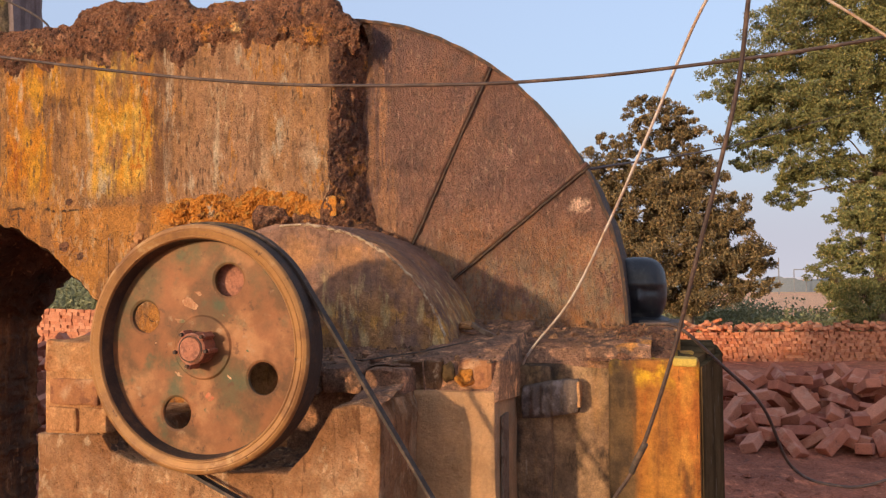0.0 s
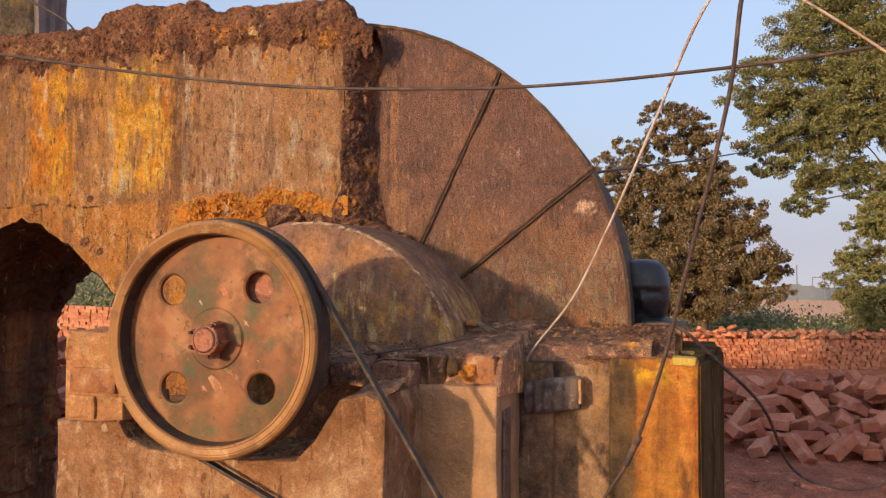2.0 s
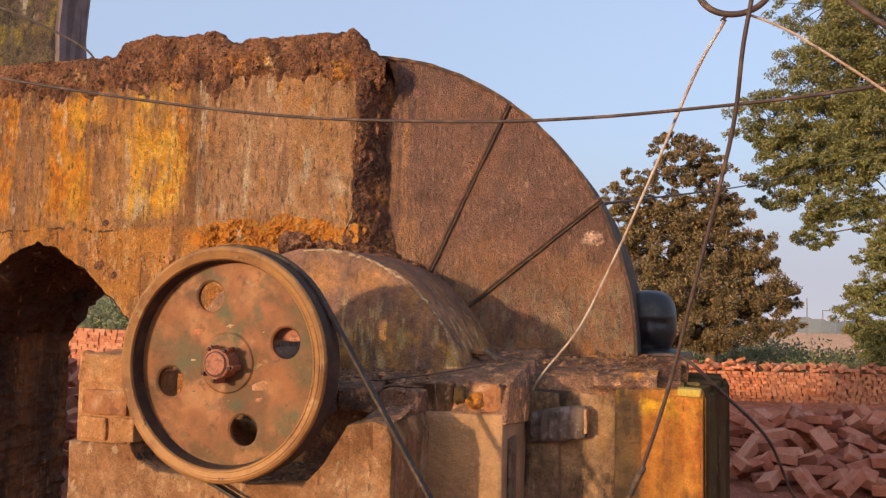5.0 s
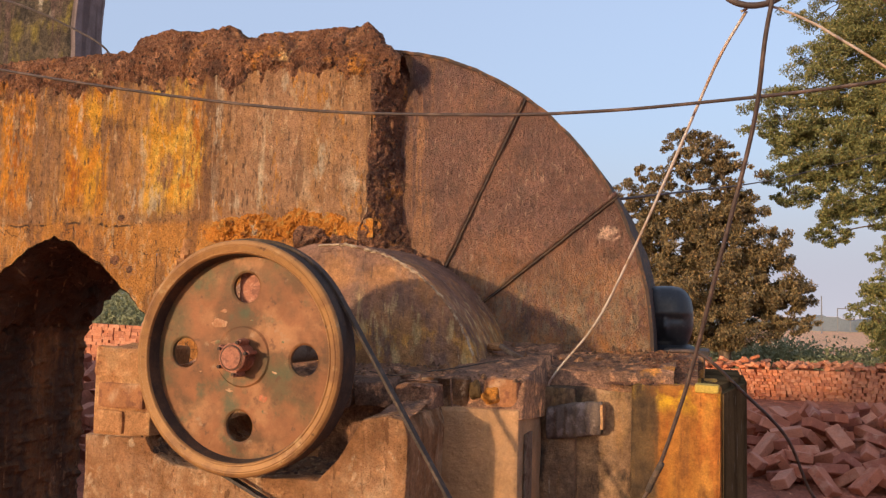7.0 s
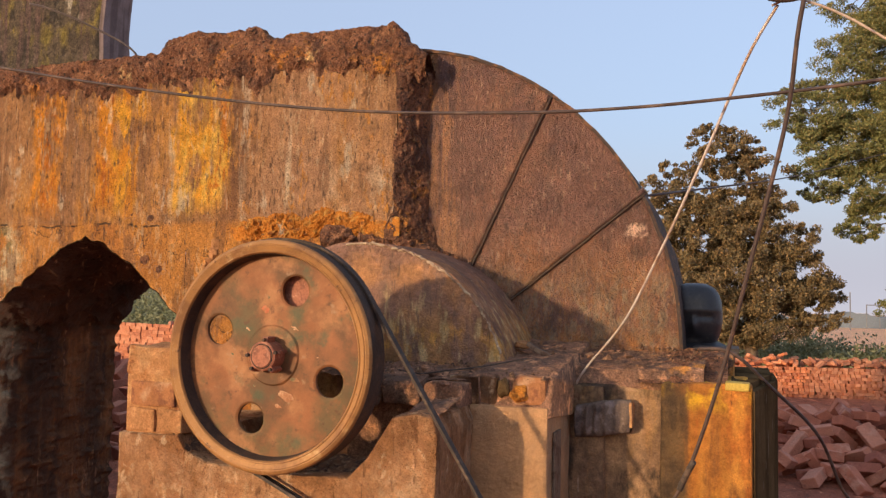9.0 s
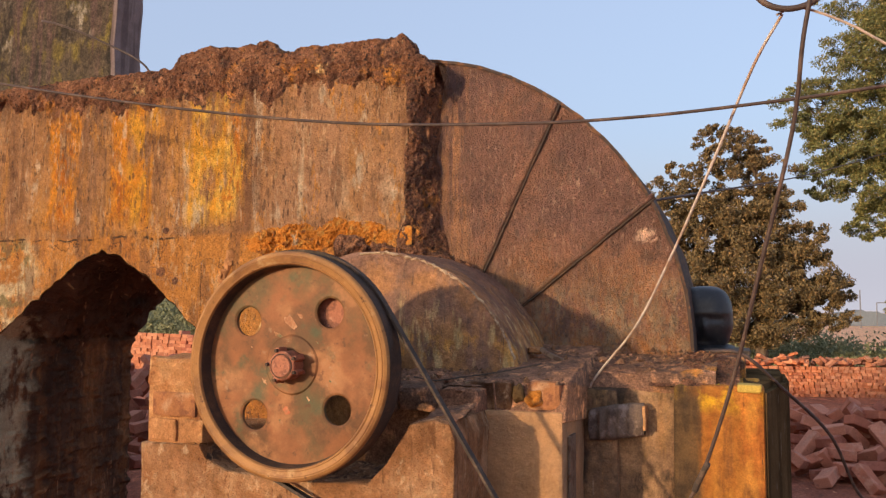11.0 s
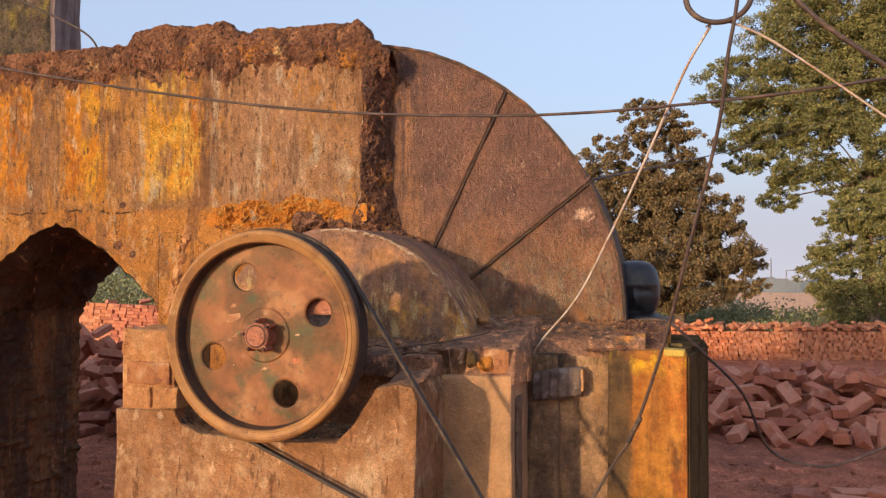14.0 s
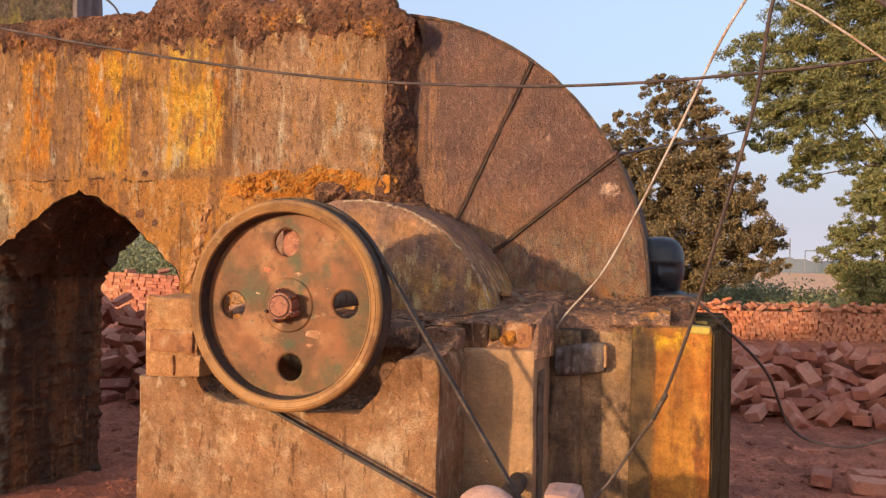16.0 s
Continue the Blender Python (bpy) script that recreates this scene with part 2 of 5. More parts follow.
CASING = mat("weathered_casing_render", (0.2516, 0.1254, 0.0903), [
    ((0.1842, 0.0973, 0.0815), ("n", (5, 5, 2), 0.42, 0.62, 1)),
    ((0.327, 0.1553, 0.094), ("n", (3, 3, 2), 0.50, 0.68, 2)),
    ((0.4089, 0.1778, 0.0754), ("z", 1.50, 1.28, 0.25, 4), ("n", (9, 9, 3), 0.36, 0.6, 3), ("k", 0.75)),
    ((0.4629, 0.226, 0.1118), *stripe(-1.02, -0.92, 0.05, 0.1), ("n", (30, 30, 3), 0.46, 0.60, 4)),
    ((0.4899, 0.3085, 0.2507), ("n", (34, 34, 4), 0.66, 0.73, 5), ("k", 0.8)),
    ((0.1158, 0.0653, 0.0527), ("n", (30, 30, 7), 0.64, 0.71, 6), ("k", 0.8)),
    ((0.33, 0.245, 0.155), ("z", 1.36, 1.14, 0.14, 5), ("n", (34, 34, 14), 0.44, 0.60, 8), ("k", 0.9)),
    ((0.4089, 0.166, 0.0501), ("z", 1.10, 1.02, 0.10, 6), ("n", (14, 14, 8), 0.42, 0.58, 9)),
    ((0.8449, 0.5463, 0.376), ("x", -0.285, -0.262, 0.05, 22), ("x", -0.195, -0.218, 0.05, 22), ("z", 1.398, 1.415, 0.05, 24), ("z", 1.465, 1.446, 0.05, 24), ("n", 40, 0.42, 0.50, 10)),
    ((0.0843, 0.0536, 0.0402), ("n", (48, 48, 19), 0.60, 0.67, 30), ("k", 0.6)),
    ((0.382, 0.2357, 0.1579), ("z", 1.50, 1.25, 0.3, 5), ("n", (80, 80, 40), 0.56, 0.64, 31), ("k", 0.8)),
    ((0.1348, 0.0803, 0.0594), ("n", (9, 9, 9), 0.50, 0.64, 32), ("n", (40, 40, 12), 0.35, 0.6, 34), ("k", 0.7)),
    ((0.4157, 0.2035, 0.0765), ("z", 1.40, 1.22, 0.2, 5), ("n", (110, 110, 60), 0.50, 0.62, 33), ("k", 0.7)),
    ((0.5169, 0.3106, 0.1818), ("n", (70, 70, 16), 0.64, 0.70, 41), ("k", 0.8)),
    ((0.0674, 0.0407, 0.0306), ("n", (80, 80, 26), 0.63, 0.68, 42), ("k", 0.8)),
    ((0.44, 0.28, 0.19), ("n", (85, 85, 24), 0.60, 0.635, 71), ("k", 0.75)),
    ((0.11, 0.064, 0.048), ("n", (75, 75, 16), 0.60, 0.64, 72), ("k", 0.45)),
    ((0.4494, 0.2142, 0.0814), ("x", -0.99, -1.05, 0.06, 8), ("n", (24, 24, 6), 0.42, 0.58, 43), ("k", 0.7)),
], rough=0.5, spec=0.45, grain=((200, 0.28), (60, 0.20), (22, 0.22), (6, 0.2)), bumps=(((60, 60, 5), 1.0, 0.026), ((13, 13, 7), 0.8, 0.05), (110, 1.0, 0.02), ((170, 170, 60), 0.9, 0.008)))
HOOD = mat("hood_render_stained", (0.27, 0.145, 0.098), [
    ((0.42, 0.205, 0.088), ("n", 5, 0.48, 0.66, 1)),
    ((0.20, 0.125, 0.095), ("n", (9, 9, 4), 0.50, 0.64, 2), ("k", 0.8)),
    ((0.50, 0.25, 0.09), ("z", 1.20, 1.08, 0.12, 6), ("n", (14, 14, 5), 0.36, 0.58, 6), ("k", 0.8)),
    ((0.6941, 0.5086, 0.2373), ("z", 1.24, 1.12, 0.1, 7), ("n", (26, 26, 8), 0.52, 0.64, 3), ("k", 0.7)),
    ((0.7713, 0.3908, 0.0697), ("z", 1.12, 1.05, 0.1, 7), ("n", (22, 22, 14), 0.50, 0.64, 4), ("k", 0.5)),
    ((0.8099, 0.6103, 0.3908), ("n", (50, 50, 10), 0.66, 0.72, 5)),
    ((0.1341, 0.0888, 0.0628), ("n", (70, 70, 12), 0.60, 0.66, 30), ("k", 0.7)),
], rough=0.7, grain=((200, 0.25), (50, 0.25), (12, 0.3)), bumps=((24, 0.7, 0.03), (110, 0.8, 0.01)))
HOODEDGE = mat("pale_worn_render", (0.46, 0.33, 0.21), [((0.26, 0.15, 0.09), ("n", 30, 0.44, 0.58, 1)), ((0.62, 0.46, 0.28), ("n", 60, 0.55, 0.66, 2))], rough=0.9, bumps=((90, 0.8, 0.01),))
DARK_STEEL = mat("rusted_dark_edge", (0.055, 0.036, 0.028), [((0.16, 0.075, 0.035), ("n", 30, 0.5, 0.64, 1))], rough=0.75, bumps=((70, 0.6, 0.006),))
BASE = mat("tan_lime_plaster", (0.4376, 0.2087, 0.0919), [
    ((0.5213, 0.2816, 0.1432), ("n", (5, 5, 3), 0.46, 0.62, 1)),
    ((0.3443, 0.1447, 0.0544), ("n", (4, 4, 1.5), 0.50, 0.66, 2)),
    ((0.2498, 0.1023, 0.0443), ("n", (30, 30, 5), 0.63, 0.69, 3), ("k", 0.8)),
    ((0.6049, 0.3747, 0.2183), ("n", 11, 0.60, 0.70, 4)),
    ((0.1358, 0.0683, 0.0375), ("z", 0.84, 0.90, 0.09, 6)),
    ((0.2061, 0.0954, 0.0451), ("n", (45, 45, 5), 0.64, 0.69, 30), ("k", 0.8)),
    ((0.3031, 0.1402, 0.055), ("n", (9, 9, 6), 0.50, 0.64, 31), ("k", 0.7)),
    ((0.6062, 0.3815, 0.2103), ("n", (16, 16, 12), 0.58, 0.68, 32), ("k", 0.7)),
    ((0.6304, 0.4039, 0.2352), ("n", (3.5, 3.5, 3.5), 0.48, 0.62, 36), ("n", (18, 18, 9), 0.38, 0.62, 37), ("k", 0.8)),
    ((0.1819, 0.0808, 0.0351), ("n", (60, 60, 7), 0.66, 0.70, 41), ("n", (4, 4, 4), 0.46, 0.58, 42)),
    ((0.68, 0.47, 0.29), ("n", (12, 12, 8), 0.54, 0.60, 44), ("n", (40, 40, 24), 0.48, 0.56, 45), ("k", 0.8)),
    ((0.17, 0.075, 0.034), ("n", (34, 34, 10), 0.60, 0.64, 46), ("k", 0.7)),
    ((0.2425, 0.1065, 0.0421), ("z", 0.70, 0.80, 0.18, 9), ("n", (14, 14, 5), 0.46, 0.60, 43), ("k", 0.7)),
], rough=0.9, grain=((170, 0.18), (60, 0.18), (14, 0.18), (6, 0.15)), bumps=((9, 0.8, 0.06), (40, 0.9, 0.022), (150, 0.9, 0.009)))
PANEL = mat("grey_worn_cement", (0.45, 0.25, 0.12), [
    ((0.36, 0.215, 0.115), ("n", (5, 5, 2), 0.45, 0.62, 1)),
    ((0.1357, 0.0786, 0.0446), ("n", (60, 60, 30), 0.68, 0.74, 3)),
], rough=0.9, grain=((170, 0.10), (60, 0.10), (9, 0.22)), bumps=((12, 0.6, 0.03), (90, 0.6, 0.008)))
DAMP = mat("damp_dark_plaster", (0.33, 0.195, 0.10), [
    ((0.18, 0.105, 0.06), ("n", (6, 6, 2.4), 0.44, 0.60, 1)),
    ((0.314, 0.17, 0.0728), ("n", (18, 18, 3), 0.55, 0.68, 3)),
    ((0.362, 0.247, 0.163), ("n", (40, 40, 8), 0.66, 0.72, 4)),
    ((0.06, 0.042, 0.03), ("n", (9, 9, 2.2), 0.50, 0.62, 36), ("k", 0.85)),
    ((0.30, 0.20, 0.095), ("z", 0.80, 0.86, 0.08, 9), ("n", (10, 10, 8), 0.42, 0.60, 37), ("k", 0.7)),
    ((0.030, 0.022, 0.017), ("n", (7, 7, 4), 0.53, 0.64, 41), ("n", (26, 26, 9), 0.34, 0.56, 42), ("k", 0.9)),
    ((0.36, 0.21, 0.085), ("n", (11, 11, 5), 0.58, 0.68, 43), ("n", (40, 40, 20), 0.36, 0.6, 44), ("k", 0.8)),
], rough=0.85, grain=((190, 0.25), (50, 0.25), (16, 0.35), (6, 0.2)), bumps=((14, 0.7, 0.03), (80, 0.7, 0.01)))
YELLOW = mat("yellow_stained_plaster", (0.36, 0.135, 0.024), [
    ((0.42, 0.18, 0.032), ("n", (8, 8, 2), 0.48, 0.64, 1)),
    ((0.17, 0.072, 0.024), ("n", (12, 12, 1.8), 0.50, 0.64, 2)),
    ((0.12, 0.0675, 0.032), ("x", -0.05, -0.10, 0.06, 6), ("n", (9, 9, 3), 0.36, 0.6, 6)),
    ((0.66, 0.378, 0.024), ("z", 0.80, 0.88, 0.08, 7), ("n", 9, 0.46, 0.58, 3)),
    ((0.17, 0.0765, 0.032), ("n", (30, 30, 6), 0.62, 0.70, 4)),
    ((0.10, 0.045, 0.018), ("x", 0.02, -0.10, 0.12, 5), ("n", (8, 8, 4), 0.48, 0.60, 41), ("n", (30, 30, 10), 0.34, 0.56, 42), ("k", 0.85)),
    ((0.58, 0.25, 0.045), ("x", 0.05, 0.09, 0.03, 6), ("n", (16, 16, 5), 0.42, 0.58, 43), ("k", 0.8)),
    ((0.42, 0.105, 0.018), ("n", (10, 10, 3), 0.54, 0.64, 44), ("k", 0.5)),
    ((0.07, 0.035, 0.018), ("n", (40, 40, 7), 0.64, 0.70, 45), ("k", 0.8)),
    ((0.135, 0.08, 0.034), ("x", -0.035, -0.065, 0.05, (7, 7, 3)), ("z", 0.93, 0.86, 0.08, 9), ("k", 0.9)),
    ((0.06, 0.038, 0.022), ("x", -0.035, -0.065, 0.05, (7, 7, 3)), ("n", (9, 9, 4), 0.46, 0.60, 46), ("k", 0.8)),
], rough=0.85, grain=((190, 0.2), (50, 0.2), (16, 0.3)), bumps=((16, 0.6, 0.03), (90, 0.7, 0.01)))
# cement darkened in its colour to match the block's unlit side
SHADED_CEMENT = mat("cement_with_painted_shade", (0.105, 0.066, 0.032), [
    ((0.062, 0.040, 0.020), ("n", (7, 7, 2), 0.45, 0.62, 1)),
    ((0.15, 0.11, 0.07), ("n", (26, 26, 12), 0.60, 0.68, 2)),
], rough=1.0, spec=0.0, bumps=((20, 0.4, 0.01),))
SILT = mat("dark_oily_dirt", (0.2639, 0.1365, 0.0819), [
    ((0.1547, 0.0894, 0.0591), ("n", 8, 0.45, 0.6, 1)),
    ((0.5876, 0.2899, 0.1475), ("n", 17, 0.52, 0.66, 2)),
    ((0.55, 0.235, 0.055), ("x", -0.30, -0.06, 0.2, 7), ("n", 12, 0.52, 0.62, 3)),
], rough=0.95, grain=((200, 0.5), (70, 0.4), (9, 0.2)), bumps=((30, 0.9, 0.02), (120, 0.7, 0.006)))
BRICK = mat("fired_brick", (0.4103, 0.1353, 0.0760), [
    ((0.4879, 0.1973, 0.1213), ("r", 0.3, 0.9)),
    ((0.2929, 0.0986, 0.0646), ("r", 0.35, 0.05)),
    ((0.5083, 0.2549, 0.1737), ("n", 9, 0.52, 0.68, 1), ("k", 0.7)),
    ((0.2153, 0.0821, 0.0567), ("n", 26, 0.60, 0.70, 2), ("k", 0.7)),
], rough=0.95, shift=True, bumps=((30, 0.5, 0.008), (130, 0.4, 0.003)))
BRICKS = mat("stacked_brick", (0.44, 0.165, 0.085), [
    ((0.52, 0.23, 0.13), ("i", 0.3, 0.9)),
    ((0.32, 0.12, 0.07), ("i", 0.35, 0.05)),
    ((0.54, 0.30, 0.20), ("n", 9, 0.55, 0.68, 1), ("k", 0.6)),
], rough=0.95, bumps=((30, 0.5, 0.008),))
# brick made brighter and more orange, sunlight put into its colour
STACKED = mat("stacked_brick_painted_sunlit", (0.5746, 0.1928, 0.0850), [
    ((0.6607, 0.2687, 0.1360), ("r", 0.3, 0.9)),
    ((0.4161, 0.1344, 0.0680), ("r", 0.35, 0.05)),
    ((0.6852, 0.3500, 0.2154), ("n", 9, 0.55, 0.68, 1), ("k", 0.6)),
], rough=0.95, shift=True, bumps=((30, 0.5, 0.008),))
TANBLOCK = mat("tan_mortared_block", (0.3799, 0.1817, 0.0743), [
    ((0.4531, 0.2463, 0.1109), ("n", 10, 0.48, 0.62, 1)),
    ((0.2751, 0.1114, 0.0411), ("n", 18, 0.56, 0.68, 2)),
], rough=0.95, grain=((170, 0.3), (50, 0.25), (9, 0.2)), bumps=((20, 0.6, 0.02), (90, 0.4, 0.004)))
RUBBLE = mat("crumbled_brown_mortar", (0.24, 0.12, 0.06), [((0.10, 0.055, 0.035), ("n", 30, 0.45, 0.6, 1)), ((0.40, 0.24, 0.13), ("n", 50, 0.52, 0.66, 2))], rough=0.95, bumps=((60, 0.8, 0.02), (160, 0.6, 0.006)))
REDBRICK = mat("orange_worn_brick", (0.36, 0.155, 0.065), [((0.24, 0.10, 0.05), ("n", 22, 0.48, 0.62, 1)), ((0.46, 0.26, 0.14), ("n", 12, 0.55, 0.68, 2))],
               rough=0.95, bumps=((40, 0.6, 0.01),))
RIM = mat("polished_worn_rim", (0.3142, 0.1548, 0.053), [
    ((0.2244, 0.1058, 0.0406), ("n", (9, 9, 9), 0.46, 0.62, 1)),
    ((0.4039, 0.2468, 0.1123), ("n", (16, 40, 16), 0.56, 0.70, 2)),
    ((0.1197, 0.0599, 0.0312), ("n", 46, 0.62, 0.72, 3)),
], rough=0.55, metal=0.15, bumps=((60, 0.2, 0.003),), grain=((170, 0.08), (9, 0.15)))
DISC = mat("rusty_painted_disc", (0.232, 0.090, 0.034), [
    ((0.112, 0.052, 0.022), ("n", 7, 0.42, 0.62, 1)),
    ((0.095, 0.081, 0.036), ("n", 6, 0.46, 0.70, 2), ("k", 0.85)),
    ((0.327, 0.150, 0.064), ("n", 9, 0.48, 0.70, 3)),
    ((0.060, 0.080, 0.042), ("n", 10, 0.54, 0.70, 4), ("k", 0.8)),
    ((0.10, 0.045, 0.022), ("n", 26, 0.58, 0.66, 9), ("k", 0.7)),
    ((0.293, 0.084, 0.036), ("n", 14, 0.62, 0.78, 5), ("k", 0.8)),
    ((0.318, 0.202, 0.117), ("n", 20, 0.62, 0.78, 6)),
], rough=0.6, metal=0.1, bumps=((30, 0.3, 0.004), (120, 0.2, 0.002)), grain=((170, 0.07), (9, 0.15)))
# greasy dirt; also serves where shade is put into the colour
GREASE_AND_SHADE = mat("greasy_dirt_and_painted_shade", (0.05, 0.033, 0.025), [((0.09, 0.05, 0.03), ("n", 20, 0.45, 0.65, 1))], rough=0.7, bumps=((60, 0.4, 0.005),))
HUB = mat("rust_red_hub", (0.34, 0.13, 0.075), [((0.20, 0.08, 0.05), ("n", 30, 0.48, 0.62, 1)), ((0.46, 0.22, 0.14), ("n", 50, 0.55, 0.68, 2))], rough=0.65, metal=0.1, bumps=((80, 0.4, 0.003),))
RUBBER = mat("dusty_rubber", (0.06, 0.045, 0.036), [((0.13, 0.088, 0.062), ("n", 30, 0.48, 0.66, 1))], rough=0.7, bumps=((120, 0.3, 0.002),))
BLACKPAINT = mat("glossy_black_paint", (0.020, 0.020, 0.024), [((0.055, 0.05, 0.05), ("n", 24, 0.48, 0.64, 2), ("k", 0.6)), ((0.05, 0.045, 0.04), ("n", 40, 0.55, 0.70, 1), ("z", 1.14, 1.08, 0.04, 20))], rough=0.38, bumps=((60, 0.25, 0.003),), spec=0.5)
WHITEWIRE = mat("white_cable_sheath", (0.52, 0.45, 0.40), [((0.40, 0.27, 0.19), ("n", 14, 0.5, 0.64, 1))], rough=0.6, bumps=())
BEIGEWIRE = mat("beige_cable_sheath", (0.44, 0.34, 0.27), [((0.36, 0.23, 0.15), ("n", 14, 0.5, 0.64, 1))], rough=0.6, bumps=())
DARKWIRE = mat("brown_cable_sheath", (0.07, 0.048, 0.042), [((0.13, 0.085, 0.065), ("n", 18, 0.5, 0.64, 1))], rough=0.6, bumps=())
CLOTH = mat("grey_ribbed_sacking", (0.15, 0.108, 0.085), [((0.25, 0.19, 0.165), ("n", 30, 0.5, 0.64, 1)), ((0.09, 0.065, 0.055), ("n", 16, 0.54, 0.66, 2))], rough=1.0, bumps=(((160, 160, 60), 0.7, 0.006), (240, 0.5, 0.002)))
PINK = mat("dusty_pink_paint", (0.42, 0.235, 0.18), [((0.52, 0.33, 0.26), ("n", 8, 0.48, 0.64, 1)), ((0.30, 0.16, 0.12), ("n", 30, 0.60, 0.70, 2))], rough=0.85, bumps=((60, 0.3, 0.003),))
MOSS = mat("mossy_old_masonry", (0.0867, 0.0649, 0.0432), [
    ((0.1619, 0.1243, 0.0324), ("n", (7, 7, 4), 0.50, 0.62, 1)),
    ((0.0347, 0.0281, 0.0216), ("n", (10, 10, 5), 0.52, 0.64, 2)),
    ((0.2544, 0.2162, 0.1613), ("n", (6, 6, 3), 0.60, 0.68, 3)),
    ((0.1041, 0.0649, 0.0540), ("n", (14, 14, 0.8), 0.5, 0.64, 4)),
], rough=0.95, grain=((90, 0.5), (30, 0.5), (9, 0.3)), bumps=((16, 0.9, 0.04), (60, 0.7, 0.012)))
PALE = mat("pale_chimney_edge", (0.24, 0.18, 0.165), [((0.15, 0.11, 0.10), ("n", (30, 30, 1.2), 0.46, 0.62, 1))], rough=0.95, bumps=((30, 0.5, 0.01),))
EARTH = mat("red_brick_dust_earth", (0.433, 0.139, 0.0749), [
    ((0.294, 0.0965, 0.0547), ("n", 1.3, 0.42, 0.62, 1)),
    ((0.641, 0.214, 0.112), ("n", 4, 0.52, 0.68, 2)),
    ((0.7, 0.297, 0.158), ("n", 24, 0.62, 0.70, 3)),
    ((0.195, 0.0742, 0.0461), ("n", 11, 0.60, 0.70, 4)),
    ((0.39, 0.204, 0.072), ("y", 17, 21, 2, 0.4), ("n", 1.1, 0.40, 0.56, 6)),
    ((0.7, 0.375, 0.204), ("y", 30, 36, 4, 0.2), ("n", 0.2, 0.20, 0.45, 5)),
], rough=1.0, grain=((150, 0.35), (40, 0.30), (6, 0.25)), bumps=((5, 0.5, 0.06), (30, 0.8, 0.03), (110, 0.6, 0.01)))
BARK = mat("grey_brown_bark", (0.16, 0.115, 0.08), [((0.08, 0.058, 0.042), ("n", (9, 9, 2), 0.45, 0.62, 1))], rough=0.95, bumps=(((24, 24, 5), 0.8, 0.03),))
LEAF_DARK = mat("dusty_olive_leaves", (0.20, 0.140, 0.062), [((0.085, 0.072, 0.038), ("i", 0.3, 0.7)), ((0.36, 0.225, 0.095), ("i", 0.72, 1.0))], rough=0.6, bumps=())
LEAF_GREEN = mat("green_leaves", (0.1987, 0.196, 0.0676), [((0.1144, 0.1264, 0.0495), ("i", 0.2, 0.7)), ((0.3715, 0.2856, 0.1016), ("i", 0.72, 1.0))], rough=0.6, bumps=())
LEAF_SHRUB = mat("scrub_leaves", (0.27, 0.275, 0.145), [((0.20, 0.215, 0.115), ("i", 0.1, 0.7)), ((0.36, 0.35, 0.18), ("i", 0.7, 1.0))], rough=0.7, bumps=())
# blue-grey of distant haze painted into the woods' colour
HAZE_TINTED = mat("haze_tinted_far_woods", (0.135, 0.165, 0.20), [((0.17, 0.20, 0.235), ("n", 0.08, 0.4, 0.6, 1))], rough=1.0, bumps=())
POLE = mat("grey_far_pole", (0.20, 0.20, 0.21), rough=0.9, bumps=())
STEEL = mat("dull_grey_steel", (0.20, 0.14, 0.10), [((0.12, 0.07, 0.045), ("n", 30, 0.5, 0.62, 1))], rough=0.6, metal=0.3, bumps=((60, 0.3, 0.003),))



def painted_haze_layer():
    """Emission that stands in for pale haze over the horizon and thins out upwards."""
    m = bpy.data.materials.new("painted_horizon_haze")
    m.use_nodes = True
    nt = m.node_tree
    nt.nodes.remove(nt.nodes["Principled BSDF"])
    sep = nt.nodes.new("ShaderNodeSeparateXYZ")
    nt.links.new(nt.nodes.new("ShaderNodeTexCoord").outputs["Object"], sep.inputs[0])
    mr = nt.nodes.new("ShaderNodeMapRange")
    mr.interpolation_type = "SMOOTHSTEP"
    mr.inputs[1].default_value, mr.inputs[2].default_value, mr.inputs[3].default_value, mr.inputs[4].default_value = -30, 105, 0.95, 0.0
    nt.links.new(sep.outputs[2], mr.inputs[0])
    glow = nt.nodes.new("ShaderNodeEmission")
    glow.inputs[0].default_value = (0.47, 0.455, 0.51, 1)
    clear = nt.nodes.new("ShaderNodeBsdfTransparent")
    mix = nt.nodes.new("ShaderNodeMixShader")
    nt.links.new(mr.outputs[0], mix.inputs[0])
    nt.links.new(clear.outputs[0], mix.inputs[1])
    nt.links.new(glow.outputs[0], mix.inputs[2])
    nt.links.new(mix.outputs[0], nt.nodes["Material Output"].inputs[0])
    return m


PAINTED_HAZE = painted_haze_layer()

# ---- mesh helpers ----
def empty(name, label="", category="", group="", kind="", at=None):
    ob = new(name)
    ob.empty_display_size = 0.1
    if at is not None:
        ob.matrix_basis = at
    return tagged(ob, label, category, group, kind)


def finish(name, bm, material, parent=None, label="", smooth=False):
    bmesh.ops.recalc_face_normals(bm, faces=bm.faces)
    me = bpy.data.meshes.new(name)
    bm.to_mesh(me)
    bm.free()
    me.materials.append(material)
    if smooth:
        me.polygons.foreach_set("use_smooth", [True] * len(me.polygons))
    ob = new(name, me)
    ob.parent = parent
    return tagged(ob, label)


def part(name, bm, material, parent, label="", smooth=False):
    return finish(name, bm, material, parent, label, smooth)


